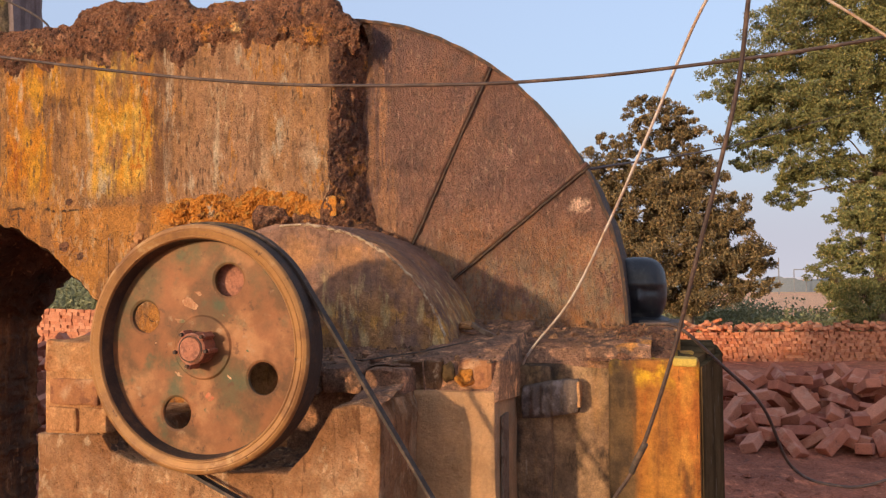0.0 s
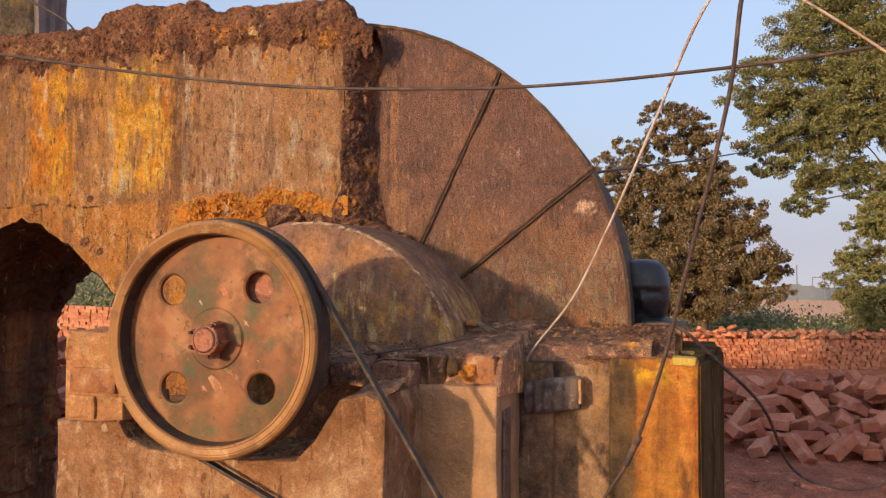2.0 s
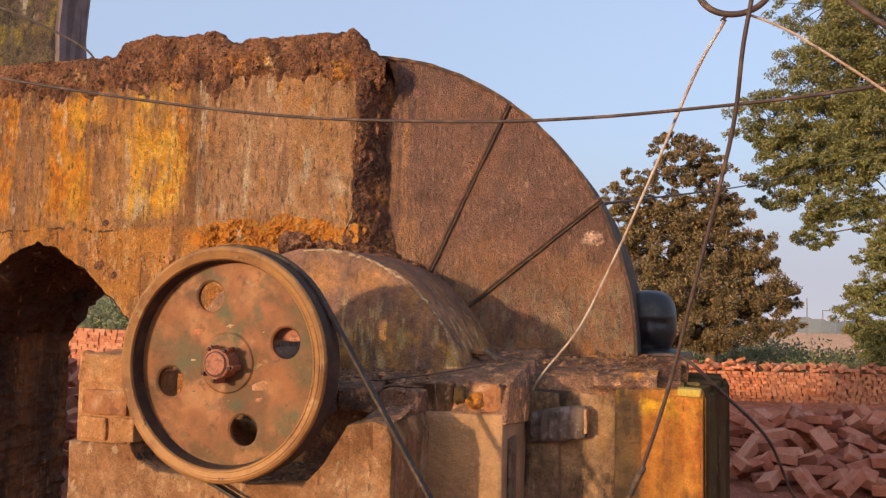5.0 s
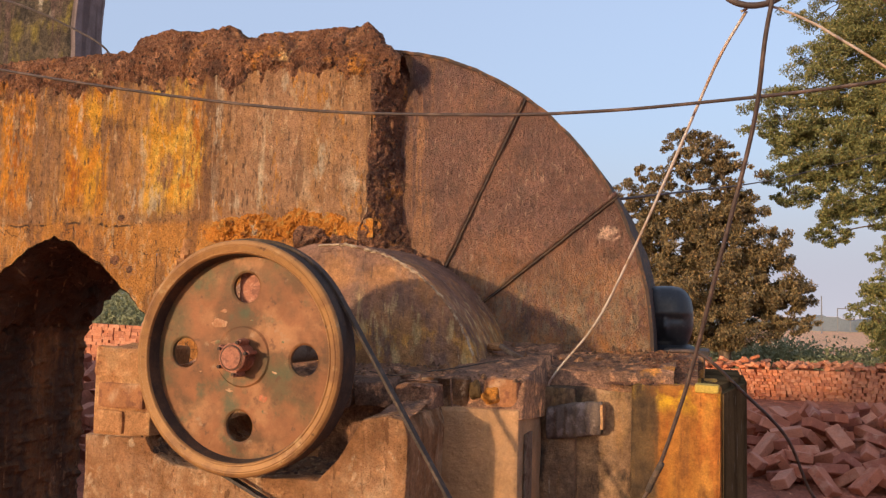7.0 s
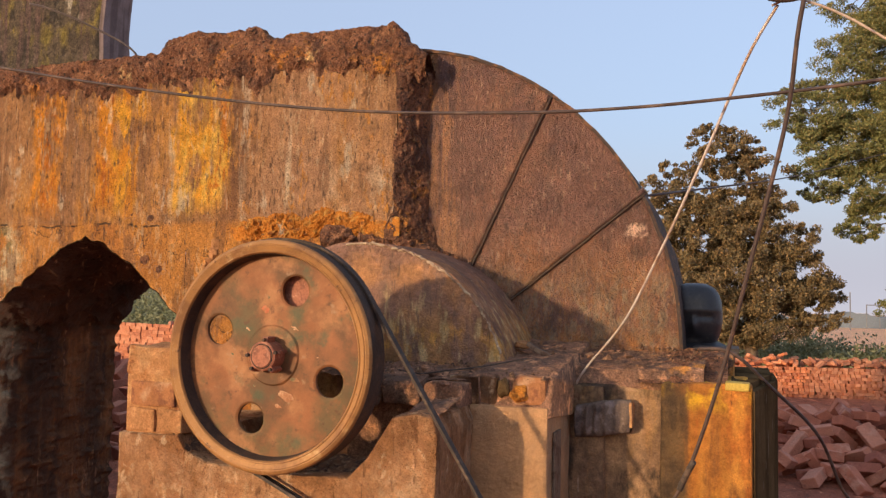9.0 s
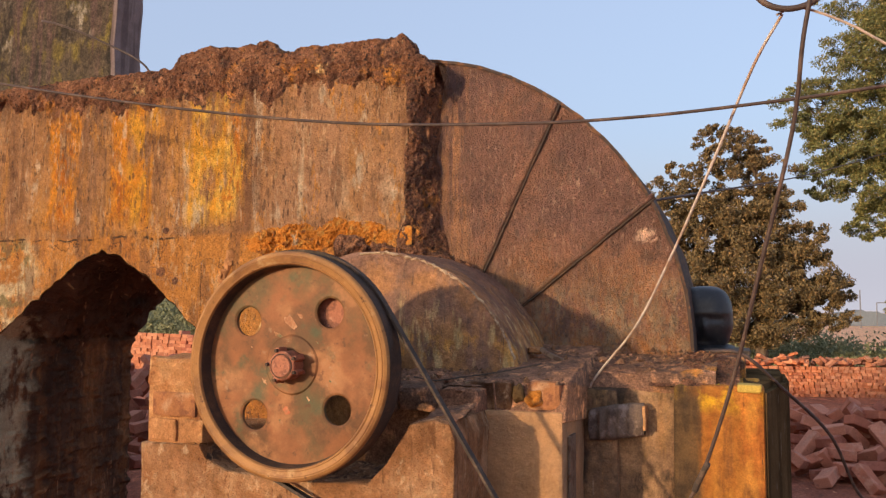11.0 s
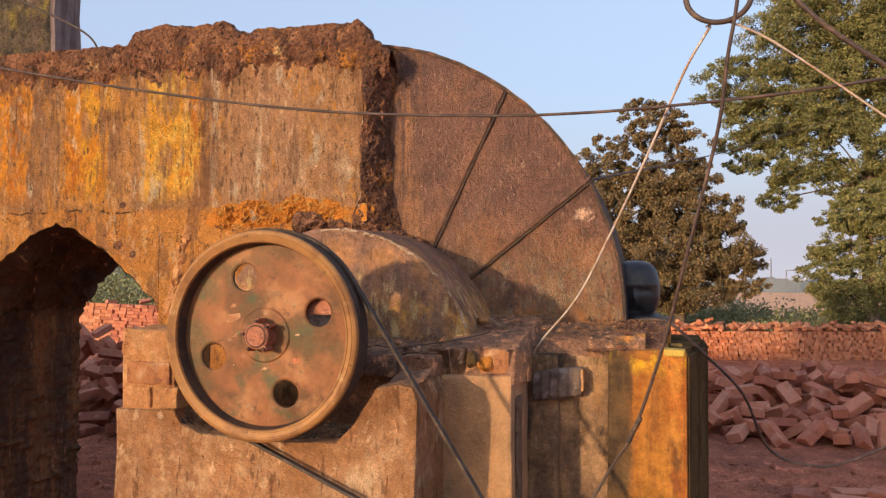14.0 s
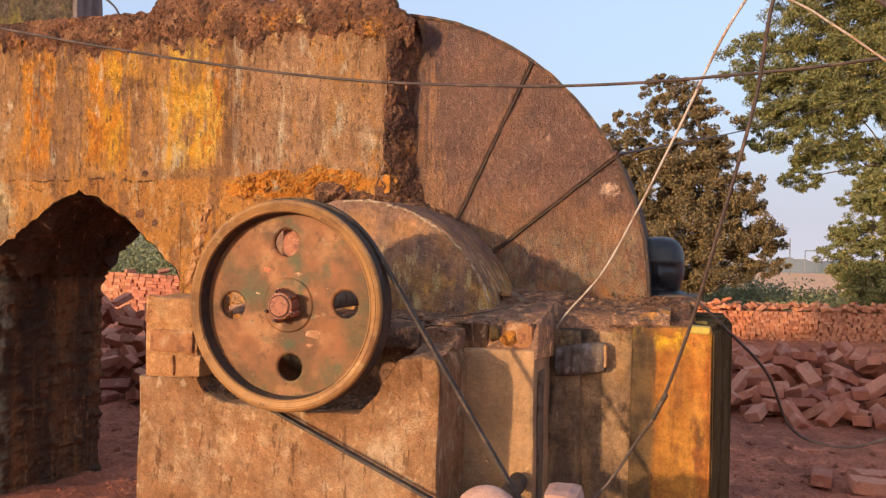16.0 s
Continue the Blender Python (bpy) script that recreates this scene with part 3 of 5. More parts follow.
def box_bm(x0, x1, y0, y1, z0, z1, bevel=0.0, seg=2):
    bm = bmesh.new()
    m = Matrix.Translation(((x0 + x1) / 2, (y0 + y1) / 2, (z0 + z1) / 2)) @ Matrix.Diagonal((x1 - x0, y1 - y0, z1 - z0, 1))
    bmesh.ops.create_cube(bm, size=1, matrix=m)
    if bevel:
        bmesh.ops.bevel(bm, geom=bm.edges[:], offset=bevel, segments=seg, affect="EDGES", profile=0.6)
    return bm


def prism_bm(outline, y0, y1, bevel=0.0, seg=2):
    """An outline in x, z drawn from y0 back to y1."""
    bm = bmesh.new()
    face = bm.faces.new([bm.verts.new((x, y0, z)) for x, z in outline])
    got = bmesh.ops.extrude_face_region(bm, geom=[face])
    bmesh.ops.translate(bm, verts=[v for v in got["geom"] if isinstance(v, bmesh.types.BMVert)], vec=(0, y1 - y0, 0))
    if bevel:
        front = [e for e in bm.edges if all(abs(v.co.y - y0) < 1e-5 for v in e.verts)]
        bmesh.ops.bevel(bm, geom=front, offset=bevel, segments=seg, affect="EDGES", profile=0.6)
    return bm


def worn(bm, size, amount, cut=0.0, seed=0.0):
    """Breaks up straight edges and flat faces."""
    if cut:
        for _ in range(4):
            long = [e for e in bm.edges if e.calc_length() > cut]
            if not long:
                break
            bmesh.ops.subdivide_edges(bm, edges=long, cuts=1, use_grid_fill=True)
    for v in bm.verts:
        n = noise.noise_vector(v.co * size + Vector((seed, seed * 2, 0)))
        v.co += n * amount
    return bm


def sheet_bm(nu, nv, place):
    bm = bmesh.new()
    rows = [[bm.verts.new(place(i / nu, j / nv)) for i in range(nu + 1)] for j in range(nv + 1)]
    for j in range(nv):
        for i in range(nu):
            bm.faces.new((rows[j][i], rows[j][i + 1], rows[j + 1][i + 1], rows[j + 1][i]))
    return bm


def ring_bm(profile, n=96):
    """A profile of (radius, y) turned about the y axis; closed."""
    bm = bmesh.new()
    loops = [[bm.verts.new((r * math.cos(2 * math.pi * k / n), y, r * math.sin(2 * math.pi * k / n))) for r, y in profile] for k in range(n)]
    m = len(profile)
    for k in range(n):
        a, b = loops[k], loops[(k + 1) % n]
        for i in range(m):
            bm.faces.new((a[i], a[(i + 1) % m], b[(i + 1) % m], b[i]))
    return bm


def spline(points, steps=10):
    p = [Vector(q) for q in points]
    p = [2 * p[0] - p[1], *p, 2 * p[-1] - p[-2]]
    out = []
    for i in range(1, len(p) - 2):
        for k in range(steps):
            t = k / steps
            a, b, c, d = p[i - 1:i + 3]
            out.append(0.5 * (2 * b + (c - a) * t + (2 * a - 5 * b + 4 * c - d) * t * t + (3 * b - a - 3 * c + d) * t ** 3))
    return [*out, p[-2]]


def tube_bm(points, radius, sides=8, bm=None, closed=False):
    """A round bar along the points; radius may be a pair to taper."""
    bm = bm or bmesh.new()
    r0, r1 = radius if isinstance(radius, tuple) else (radius, radius)
    n = len(points)
    rings, side = [], None
    for i, c in enumerate(points):
        if closed:
            way = (points[(i + 1) % n] - points[i - 1]).normalized()
        else:
            way = (points[min(i + 1, n - 1)] - points[max(i - 1, 0)]).normalized()
        if side is None:
            side = way.orthogonal().normalized()
        side = (side - way * side.dot(way)).normalized()
        up = way.cross(side)
        r = r0 + (r1 - r0) * i / max(n - 1, 1)
        rings.append([bm.verts.new(c + (side * math.cos(2 * math.pi * k / sides) + up * math.sin(2 * math.pi * k / sides)) * r) for k in range(sides)])
    for i in range(n if closed else n - 1):
        a, b = rings[i], rings[(i + 1) % n]
        for k in range(sides):
            bm.faces.new((a[k], a[(k + 1) % sides], b[(k + 1) % sides], b[k]))
    if not closed:
        bm.faces.new(rings[0]), bm.faces.new(rings[-1][::-1])
    return bm


def rock_bm(centre, size, seed, level=3):
    bm = bmesh.new()
    bmesh.ops.create_icosphere(bm, subdivisions=level, radius=1.0)
    for v in bm.verts:
        d = 1 + 0.35 * noise.noise(v.co * 1.3 + Vector((seed, 0, 0))) + 0.12 * noise.noise(v.co * 4 + Vector((0, seed, 0)))
        v.co = Vector((v.co.x * size[0], v.co.y * size[1], v.co.z * size[2])) * d + Vector(centre)
    return bm


# ---- ground ----
def lie(x, y):
    """Height of the ground."""
    z = -0.12
    z += 0.07 * math.exp(-((y - 6.4) / 1.2) ** 2) * (0.5 + 0.5 * math.tanh((x + 0.6) * 1.5))
    z -= 0.50 * min(max((y - 8) / 9, 0), 1)
    z += 0.05 * noise.noise((x * 0.7, y * 0.7, 3)) + 0.018 * noise.noise((x * 4, y * 4, 7)) + 0.012 * noise.noise((x * 9, y * 9, 5))
    return z


def graded(a, b, lo, hi, fine, grow):
    """Even steps from a to b, then growing ones out to lo and hi."""
    v = [a + fine * i for i in range(int((b - a) / fine) + 1)]
    step = fine
    while v[-1] < hi:
        step *= grow
        v.append(v[-1] + step)
    step = fine
    while v[0] > lo:
        step *= grow
        v.insert(0, v[0] - step)
    return v


gx, gy = graded(-6, 4, -900, 900, 0.045, 1.16), graded(2.6, 7.5, -300, 1500, 0.045, 1.16)
bm = bmesh.new()
grid = [[bm.verts.new((x, y, lie(x, y) + (0.012 * noise.noise((x * 17, y * 17, 1)) + 0.006 * noise.noise((x * 40, y * 40, 1)) if 2 < y < 9 and -7 < x < 5 else 0))) for x in gx] for y in gy]
for j in range(len(gy) - 1):
    for i in range(len(gx) - 1):
        bm.faces.new((grid[j][i], grid[j][i + 1], grid[j + 1][i + 1], grid[j + 1][i]))
ground = tagged(finish("ground", bm, EARTH, smooth=True), "red brick-dust earth with fields further out", "ground", kind="structure")

# ---- arched wall ----
WALL_Y, WALL_BACK = 2.63, 3.40
ARCH = [(-3.285, -0.3), (-3.285, 1.02), (-3.12, 1.14), (-2.95, 1.265), (-2.80, 1.36), (-2.665, 1.412), (-2.54, 1.375), (-2.40, 1.29), (-2.26, 1.18), (-2.13, 1.07), (-2.10, 1.0), (-2.10, -0.3)]


def arch_wall():
    wall = empty("wall_north", "stained plaster wall with a pointed archway and crumbling top", "wall", kind="structure")
    dense = []
    for (xa, za), (xb, zb) in zip(ARCH, ARCH[1:]):
        n = max(1, int(math.hypot(xb - xa, zb - za) / 0.018))
        for k in range(n):
            x, z = xa + (xb - xa) * k / n, za + (zb - za) * k / n
            rough = 0.020 if z > 1.09 else 0.003
            dense.append((x + rough * noise.noise((x * 22, z * 22, 1)), z + rough * noise.noise((x * 22, z * 22, 5))))
    dense.append(ARCH[-1])
    # front face as columns of quads above and beside the opening
    bm = bmesh.new()
    edge_front = [bm.verts.new((x, WALL_Y + 0.006 * noise.noise((x * 9, 0, z * 9)), z)) for x, z in dense]
    edge_back = [bm.verts.new((x + 0.02 * noise.noise((x * 6, 3, z * 6)), WALL_BACK, z)) for x, z in dense]
    top_front = [bm.verts.new((x, WALL_Y, 2.16)) for x, z in dense]
    top_back = [bm.verts.new((x, WALL_BACK, 2.16)) for x, z in dense]
    keep = [i for i, (x, z) in enumerate(dense) if z > 1.0]
    for a, b in zip(keep, keep[1:]):
        bm.faces.new((edge_front[a], edge_front[b], top_front[b], top_front[a]))
        bm.faces.new((edge_back[a], top_back[a], top_back[b], edge_back[b]))
    part("plaster_face", bm, PLASTER, wall)
    # plaster coat with drips and blisters, laid over the masonry
    def coat(u, v):
        x, z = -3.9 + 2.76 * u, 1.475 + 0.62 * v
        r = noise.noise((x * 16, 0, z * 2.2)) * 0.5 + noise.noise((x * 34, 3, z * 7)) * 0.35 + noise.noise((x * 70, 5, z * 26)) * 0.3 + noise.noise((x * 5, 9, z * 5)) * 0.6
        edge = min(1, 12 * v, 30 * u, 30 * (1 - u))
        return Vector((x, WALL_Y + 0.003 - (0.009 + 0.006 * r) * edge, z + 0.01 * noise.noise((x * 12, 0, 1)) * (1 - v)))
    part("plaster_coat", sheet_bm(560, 130, coat), PLASTER, wall, smooth=True)
    # masonry left and right of the opening
    part("pier", box_bm(-4.42, -3.285, WALL_Y, WALL_BACK, -0.4, 2.16), PLASTER, wall)
    part("pier", box_bm(-9.5, -4.424, WALL_Y + 0.01, WALL_BACK, -0.4, 1.95), PLASTER, wall)
    part("pier", box_bm(-2.108, -1.15, WALL_Y + 0.002, WALL_BACK, -0.4, 2.16), PLASTER, wall)
    # dark brown lining of the passage
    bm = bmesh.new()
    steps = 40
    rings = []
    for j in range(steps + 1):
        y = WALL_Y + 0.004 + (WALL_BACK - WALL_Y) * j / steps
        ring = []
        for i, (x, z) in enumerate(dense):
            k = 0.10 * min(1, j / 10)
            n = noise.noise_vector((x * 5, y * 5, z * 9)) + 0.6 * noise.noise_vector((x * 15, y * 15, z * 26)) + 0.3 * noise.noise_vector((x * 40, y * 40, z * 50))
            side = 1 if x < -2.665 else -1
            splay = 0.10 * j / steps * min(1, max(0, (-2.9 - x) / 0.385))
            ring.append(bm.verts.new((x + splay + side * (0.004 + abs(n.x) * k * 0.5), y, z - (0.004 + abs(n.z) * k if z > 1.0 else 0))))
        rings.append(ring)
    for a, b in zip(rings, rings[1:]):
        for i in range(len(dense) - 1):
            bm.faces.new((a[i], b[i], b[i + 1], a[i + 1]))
    part("passage_lining", bm, DARK_LINING, wall, "dark brown passage lining")

    # lumpy crust over the top, hanging down the front
    def crust(u, v):
        x = -4.45 + u * 3.425
        drop = 2.03 + 0.10 * (1 if x < -2.9 else 0) * min(1, (-2.9 - x) / 0.4) + 0.07 * noise.noise((x * 3, 0, 2)) + 0.06 * noise.noise((x * 11, 0, 4)) + 0.05 * noise.noise((x * 34, 0, 6))
        crest = 2.25 + 0.045 * min(1, max(0, (x + 2.29) / 0.05)) * min(1, max(0, (-1.72 - x) / 0.06)) - 0.02 * max(0, x + 1.75) + 0.02 * noise.noise((x * 5, 7, 2)) + 0.02 * max(0, 1 - abs(x + 1.16) / 0.06)
        if x < -2.29:
            crest -= 0.02
        if x > -1.17:
            crest -= (x + 1.17) * 0.85
        if v < 0.5:
            w = v / 0.5
            z, y = drop + (crest - drop) * w, WALL_Y + 0.004 - 0.030 * math.sin(w * 2.2) + 0.05 * max(0, w - 0.6)
        else:
            z, y = crest - 0.05 * (v - 0.5) - 2.2 * (v - 0.5) * max(0, x + 1.45), WALL_Y + 0.03 + (v - 0.5) * 1.5
        p = Vector((x, y, z))
        fade = min(1, v / 0.10)
        n = noise.noise_vector(p * 7) * 0.012 + noise.noise_vector(p * 19) * 0.009 + noise.noise_vector(p * 44) * 0.007 + noise.noise_vector(p * 95) * 0.006
        return p + n * fade
    part("mortar_crust", sheet_bm(900, 90, crust), CRUST, wall, "dark crumbling mortar crust")

    # rough seam running down between the wall and the fan housing
    def seam(u, v):
        wide = 0.050 + 0.024 * noise.noise((0, v * 6, 3)) + 0.25 * max(0, 0.15 - v) + 0.10 * max(0, v - 0.82)
        x = -1.095 + (u - 0.5) * 2 * wide
        y = 2.627 + 0.125 * u - 0.026 * math.sin(u * math.pi) ** 0.7
        p = Vector((x, y, 1.38 + v * (0.83 - 0.14 * u)))
        fade = min(1, 5 * u, 5 * (1 - u))
        return p + (noise.noise_vector(p * 8) * 0.014 + noise.noise_vector(p * 21) * 0.011 + noise.noise_vector(p * 50) * 0.009 + noise.noise_vector(p * 100) * 0.005) * (0.35 + 0.65 * fade)
    part("seam_crust", sheet_bm(60, 200, seam), CRUST, wall, "dark mortar seam")

    # ochre clay along the foot of the plaster
    rng = random.Random(4)

    def foot(u, v):
        x = -1.92 + u * 0.80
        patch = max(0.0, min(1.0, 0.85 + 1.1 * noise.noise((x * 7, 2, 0)))) * min(1, u * 5, (1 - u) * 6)
        p = Vector((x, 2.636 - 0.026 * math.sin(v * math.pi) ** 0.8 * patch, 1.375 + (0.07 + 0.06 * patch) * v + 0.035 * noise.noise((x * 6, 0, 0)) + 0.03 * u))
        fade = min(1, 6 * v, 6 * (1 - v), 8 * u, 8 * (1 - u)) * (0.3 + patch)
        return p + (noise.noise_vector(p * 14) * 0.008 + noise.noise_vector(p * 34) * 0.008 + noise.noise_vector(p * 80) * 0.009 + noise.noise_vector(p * 170) * 0.006) * fade
    part("ochre_clay", sheet_bm(320, 56, foot), OCHRE, wall, "orange crumbling clay")

    def rubble(u, v):
        x = -1.42 + u * 0.42
        p = Vector((x, 2.60 + 0.13 * u - 0.05 * math.sin(v * math.pi), 1.33 + 0.12 * v - 0.08 * u * u))
        fade = min(1, 6 * v, 6 * (1 - v), 6 * u, 6 * (1 - u))
        return p + (noise.noise_vector(p * 12) * 0.020 + noise.noise_vector(p * 30) * 0.018 + noise.noise_vector(p * 70) * 0.010) * (0.2 + fade)
    part("rubble_crust", sheet_bm(130, 46, rubble), CRUST, wall, "dark rubble above the hood")
    # pale broken edge of the plaster beside the arch
    def lime(u, v):
        x, z = -2.06 + 0.10 * v + 0.055 * (u - 0.5) + 0.02 * noise.noise((v * 9, 0, 1)), 1.0 + 0.40 * v
        p = Vector((x, 2.638 - 0.018 * math.sin(u * math.pi), z))
        fade = min(1, 5 * u, 5 * (1 - u), 6 * v, 6 * (1 - v))
        return p + (noise.noise_vector(p * 22) * 0.012 + noise.noise_vector(p * 55) * 0.012) * fade
    part("lime_edge", sheet_bm(24, 130, lime), TANBLOCK, wall, "pale crumbling lime edge")
    # plugged holes with raised lips
    for x, z, r in ((-2.305, 1.494, 0.035), (-2.40, 1.52, 0.045), (-2.02, 1.50, 0.018), (-2.33, 1.31, 0.05), (-2.245, 1.27, 0.035)):
        lip = [Vector((x + r * (0.9 + 0.9 * noise.noise((k * 0.45, x * 9, z))) * math.cos(k * math.pi / 18), WALL_Y + 0.0015 * noise.noise((k * 0.8, x, 0)), z + r * (0.75 + 0.9 * noise.noise((k * 0.45, z * 9, x))) * math.sin(k * math.pi / 18))) for k in range(36)]
        part("plug_lip", tube_bm(lip, 0.0032, 5, closed=True), TANBLOCK, wall)
        part("plug", rock_bm((x, WALL_Y + 0.003, z), (r * 0.6, 0.006, r * 0.5), x * 7, 3), CRUST, wall)
    return wall


arch_wall()


# ---- chimney ----
def chimney():
    ch = empty("chimney", "dark mossy masonry chimney stump behind the wall", "chimney")
    def shaft(outline):
        bm = bmesh.new()
        levels = [[bm.verts.new((x - (0.3 if z < 1.9 else 0) + 0.02 * noise.noise((x, y, z * 3)), y + 0.015 * noise.noise((y, x, z * 3)), z)) for x, y in outline] for z in [-0.3 + 0.15 * k for k in range(27)]]
        n = len(outline)
        for lo, hi in zip(levels, levels[1:]):
            for i in range(n):
                bm.faces.new((lo[i], lo[(i + 1) % n], hi[(i + 1) % n], hi[i]))
        bm.faces.new(levels[0]), bm.faces.new(levels[-1])
        return bm
    part("shaft", shaft([(-4.9, 3.70), (-3.68, 3.70), (-3.66, 3.84), (-4.5, 4.5), (-4.9, 4.5)]), MOSS, ch)
    part("corner_edge", shaft([(-3.685, 3.692), (-3.66, 3.70), (-3.605, 3.86), (-3.68, 3.95)]), PALE, ch, "pale corner of the chimney")


chimney()

# ---- fan housing ----
CX, CZ, CR = -1.258, 1.006, 1.173
FACE_Y, FACE_BACK = 2.75, 3.22


def fan_housing():
    fan = empty("fan_housing", "brown rendered quarter-round blower housing with raised ribs", "blower")
    n = 72
    arc = [(CX + CR * math.cos(a), CZ + CR * math.sin(a)) for a in [math.radians(-2 + 84 * k / n) for k in range(n + 1)]]

    def face(u, v):
        a = math.radians(-2 + 84 * u)
        r = 0.15 + (CR - 0.004 - 0.15) * v
        p = Vector((CX + r * math.cos(a), FACE_Y, CZ + r * math.sin(a)))
        q = Vector((p.x, 0, p.z * 0.3))
        p.y += 0.006 * noise.noise(p * 4) + 0.004 * noise.noise(p * 15) + 0.0025 * noise.noise(p * 48) + 0.008 * max(0, noise.noise(q * 34) - 0.22) + 0.003 * noise.noise(q * 75) + 0.004 * max(0, noise.noise(p * 22) - 0.2) * (1 if p.z < 1.45 else 0.4)
        return p
    part("side_plate", sheet_bm(330, 210, face), CASING, fan, smooth=True)
    bm = bmesh.new()
    strip = []
    for x, z in arc:
        dx, dz = (x - CX) / CR, (z - CZ) / CR
        j = 0.004 * noise.noise((x * 20, 0, z * 20))
        strip.append([bm.verts.new((x + dx * (o + j), y, z + dz * (o + j))) for o, y in ((-0.006, FACE_Y - 0.006), (0.006, FACE_Y - 0.006), (0.006, FACE_BACK + 0.012), (-0.006, FACE_BACK + 0.012))])
    for a, b in zip(strip, strip[1:]):
        for i in range(4):
            bm.faces.new((a[i], a[(i + 1) % 4], b[(i + 1) % 4], b[i]))
    bm.faces.new(strip[0]), bm.faces.new(strip[-1][::-1])
    part("rim_band", bm, DARK_STEEL, fan, "dark rusted edge band")
    bm = bmesh.new()
    bm.faces.new([bm.verts.new((x, FACE_BACK, z)) for x, z in [*arc, (-1.1, CZ - 0.04)]])
    part("back_plate", bm, CASING, fan)
    for (xa, za), (xb, zb) in (((-0.885, 1.275), (-0.568, 1.945)), ((-0.735, 1.16), (-0.212, 1.575))):
        pts = [Vector((xa + (xb - xa) * k / 24 + 0.003 * noise.noise((k * 0.7, xa, 0)), FACE_Y - 0.006, za + (zb - za) * k / 24)) for k in range(25)]
        part("rib", tube_bm(pts, 0.009, 8), CASING, fan, "raised welded rib", smooth=True)
        # black bar on the rib's right paints in the groove's shadow
        d = Vector((zb - za, 0, -(xb - xa))).normalized() * 0.013
        part("groove", tube_bm([q + d + Vector((0, 0.003, 0)) for q in pts], 0.006, 8), GREASE_AND_SHADE, fan, "groove with its shadow put into a dark colour", smooth=True)
    # half-round hood in front
    hx, hz = -1.13, 0.83
    hood = [(hx + 0.545 * math.cos(a), hz + 0.528 * math.sin(a)) for a in [math.radians(14 + 152 * k / 48) for k in range(49)]]
    bm = bmesh.new()
    cen = bm.verts.new((hx, 2.332, 0.93))
    f = [bm.verts.new((x + 0.005 * noise.noise((x * 12, z * 12, 0)), 2.33, z + 0.006 * noise.noise((x * 12, z * 12, 4)))) for x, z in hood]
    b = [bm.verts.new((x, 2.76, z + 0.01)) for x, z in hood]
    g = [bm.verts.new((x - (x - hx) * 0.02, 2.322, z - (z - hz) * 0.03)) for x, z in hood]
    for i in range(48):
        bm.faces.new((cen, g[i], g[i + 1]))
        bm.faces.new((g[i], f[i], f[i + 1], g[i + 1]))
        bm.faces.new((f[i], b[i], b[i + 1], f[i + 1]))
    part("bearing_hood", bm, HOOD, fan, "half-round hood over the shaft")
    # pale worn arris along the hood's front edge
    def arris(u, v):
        a = math.radians(18 + 78 * u)
        r = 0.538 + 0.010 * (v - 0.5) + 0.004 * noise.noise((u * 40, 0, 3))
        q = Vector((hx + r * math.cos(a), 2.326 - 0.006 * math.sin(v * math.pi), hz + (r - 0.017) * math.sin(a)))
        return q + (noise.noise_vector(q * 40) * 0.004 + noise.noise_vector(q * 90) * 0.004) * min(1, 6 * u, 6 * (1 - u))
    part("worn_edge", sheet_bm(150, 8, arris), HOODEDGE, fan, "pale worn edge of the hood")
    crumb = bmesh.new()
    rng = random.Random(8)
    for k in range(46):
        a = math.radians(rng.uniform(62, 100))
        x, z = hx + 0.55 * math.cos(a), hz + 0.54 * math.sin(a)
        r = rng.uniform(0.004, 0.013)
        c = rock_bm((x, rng.choice((2.715, 2.73, 2.74)), z), (r, r, r * 0.7), rng.random() * 40, 1)
        me = bpy.data.meshes.new("crumb")
        c.to_mesh(me)
        c.free()
        crumb.from_mesh(me)
        bpy.data.meshes.remove(me)
    tagged(part("mortar_grit", crumb, CRUST, fan), kind="stuff")


fan_housing()


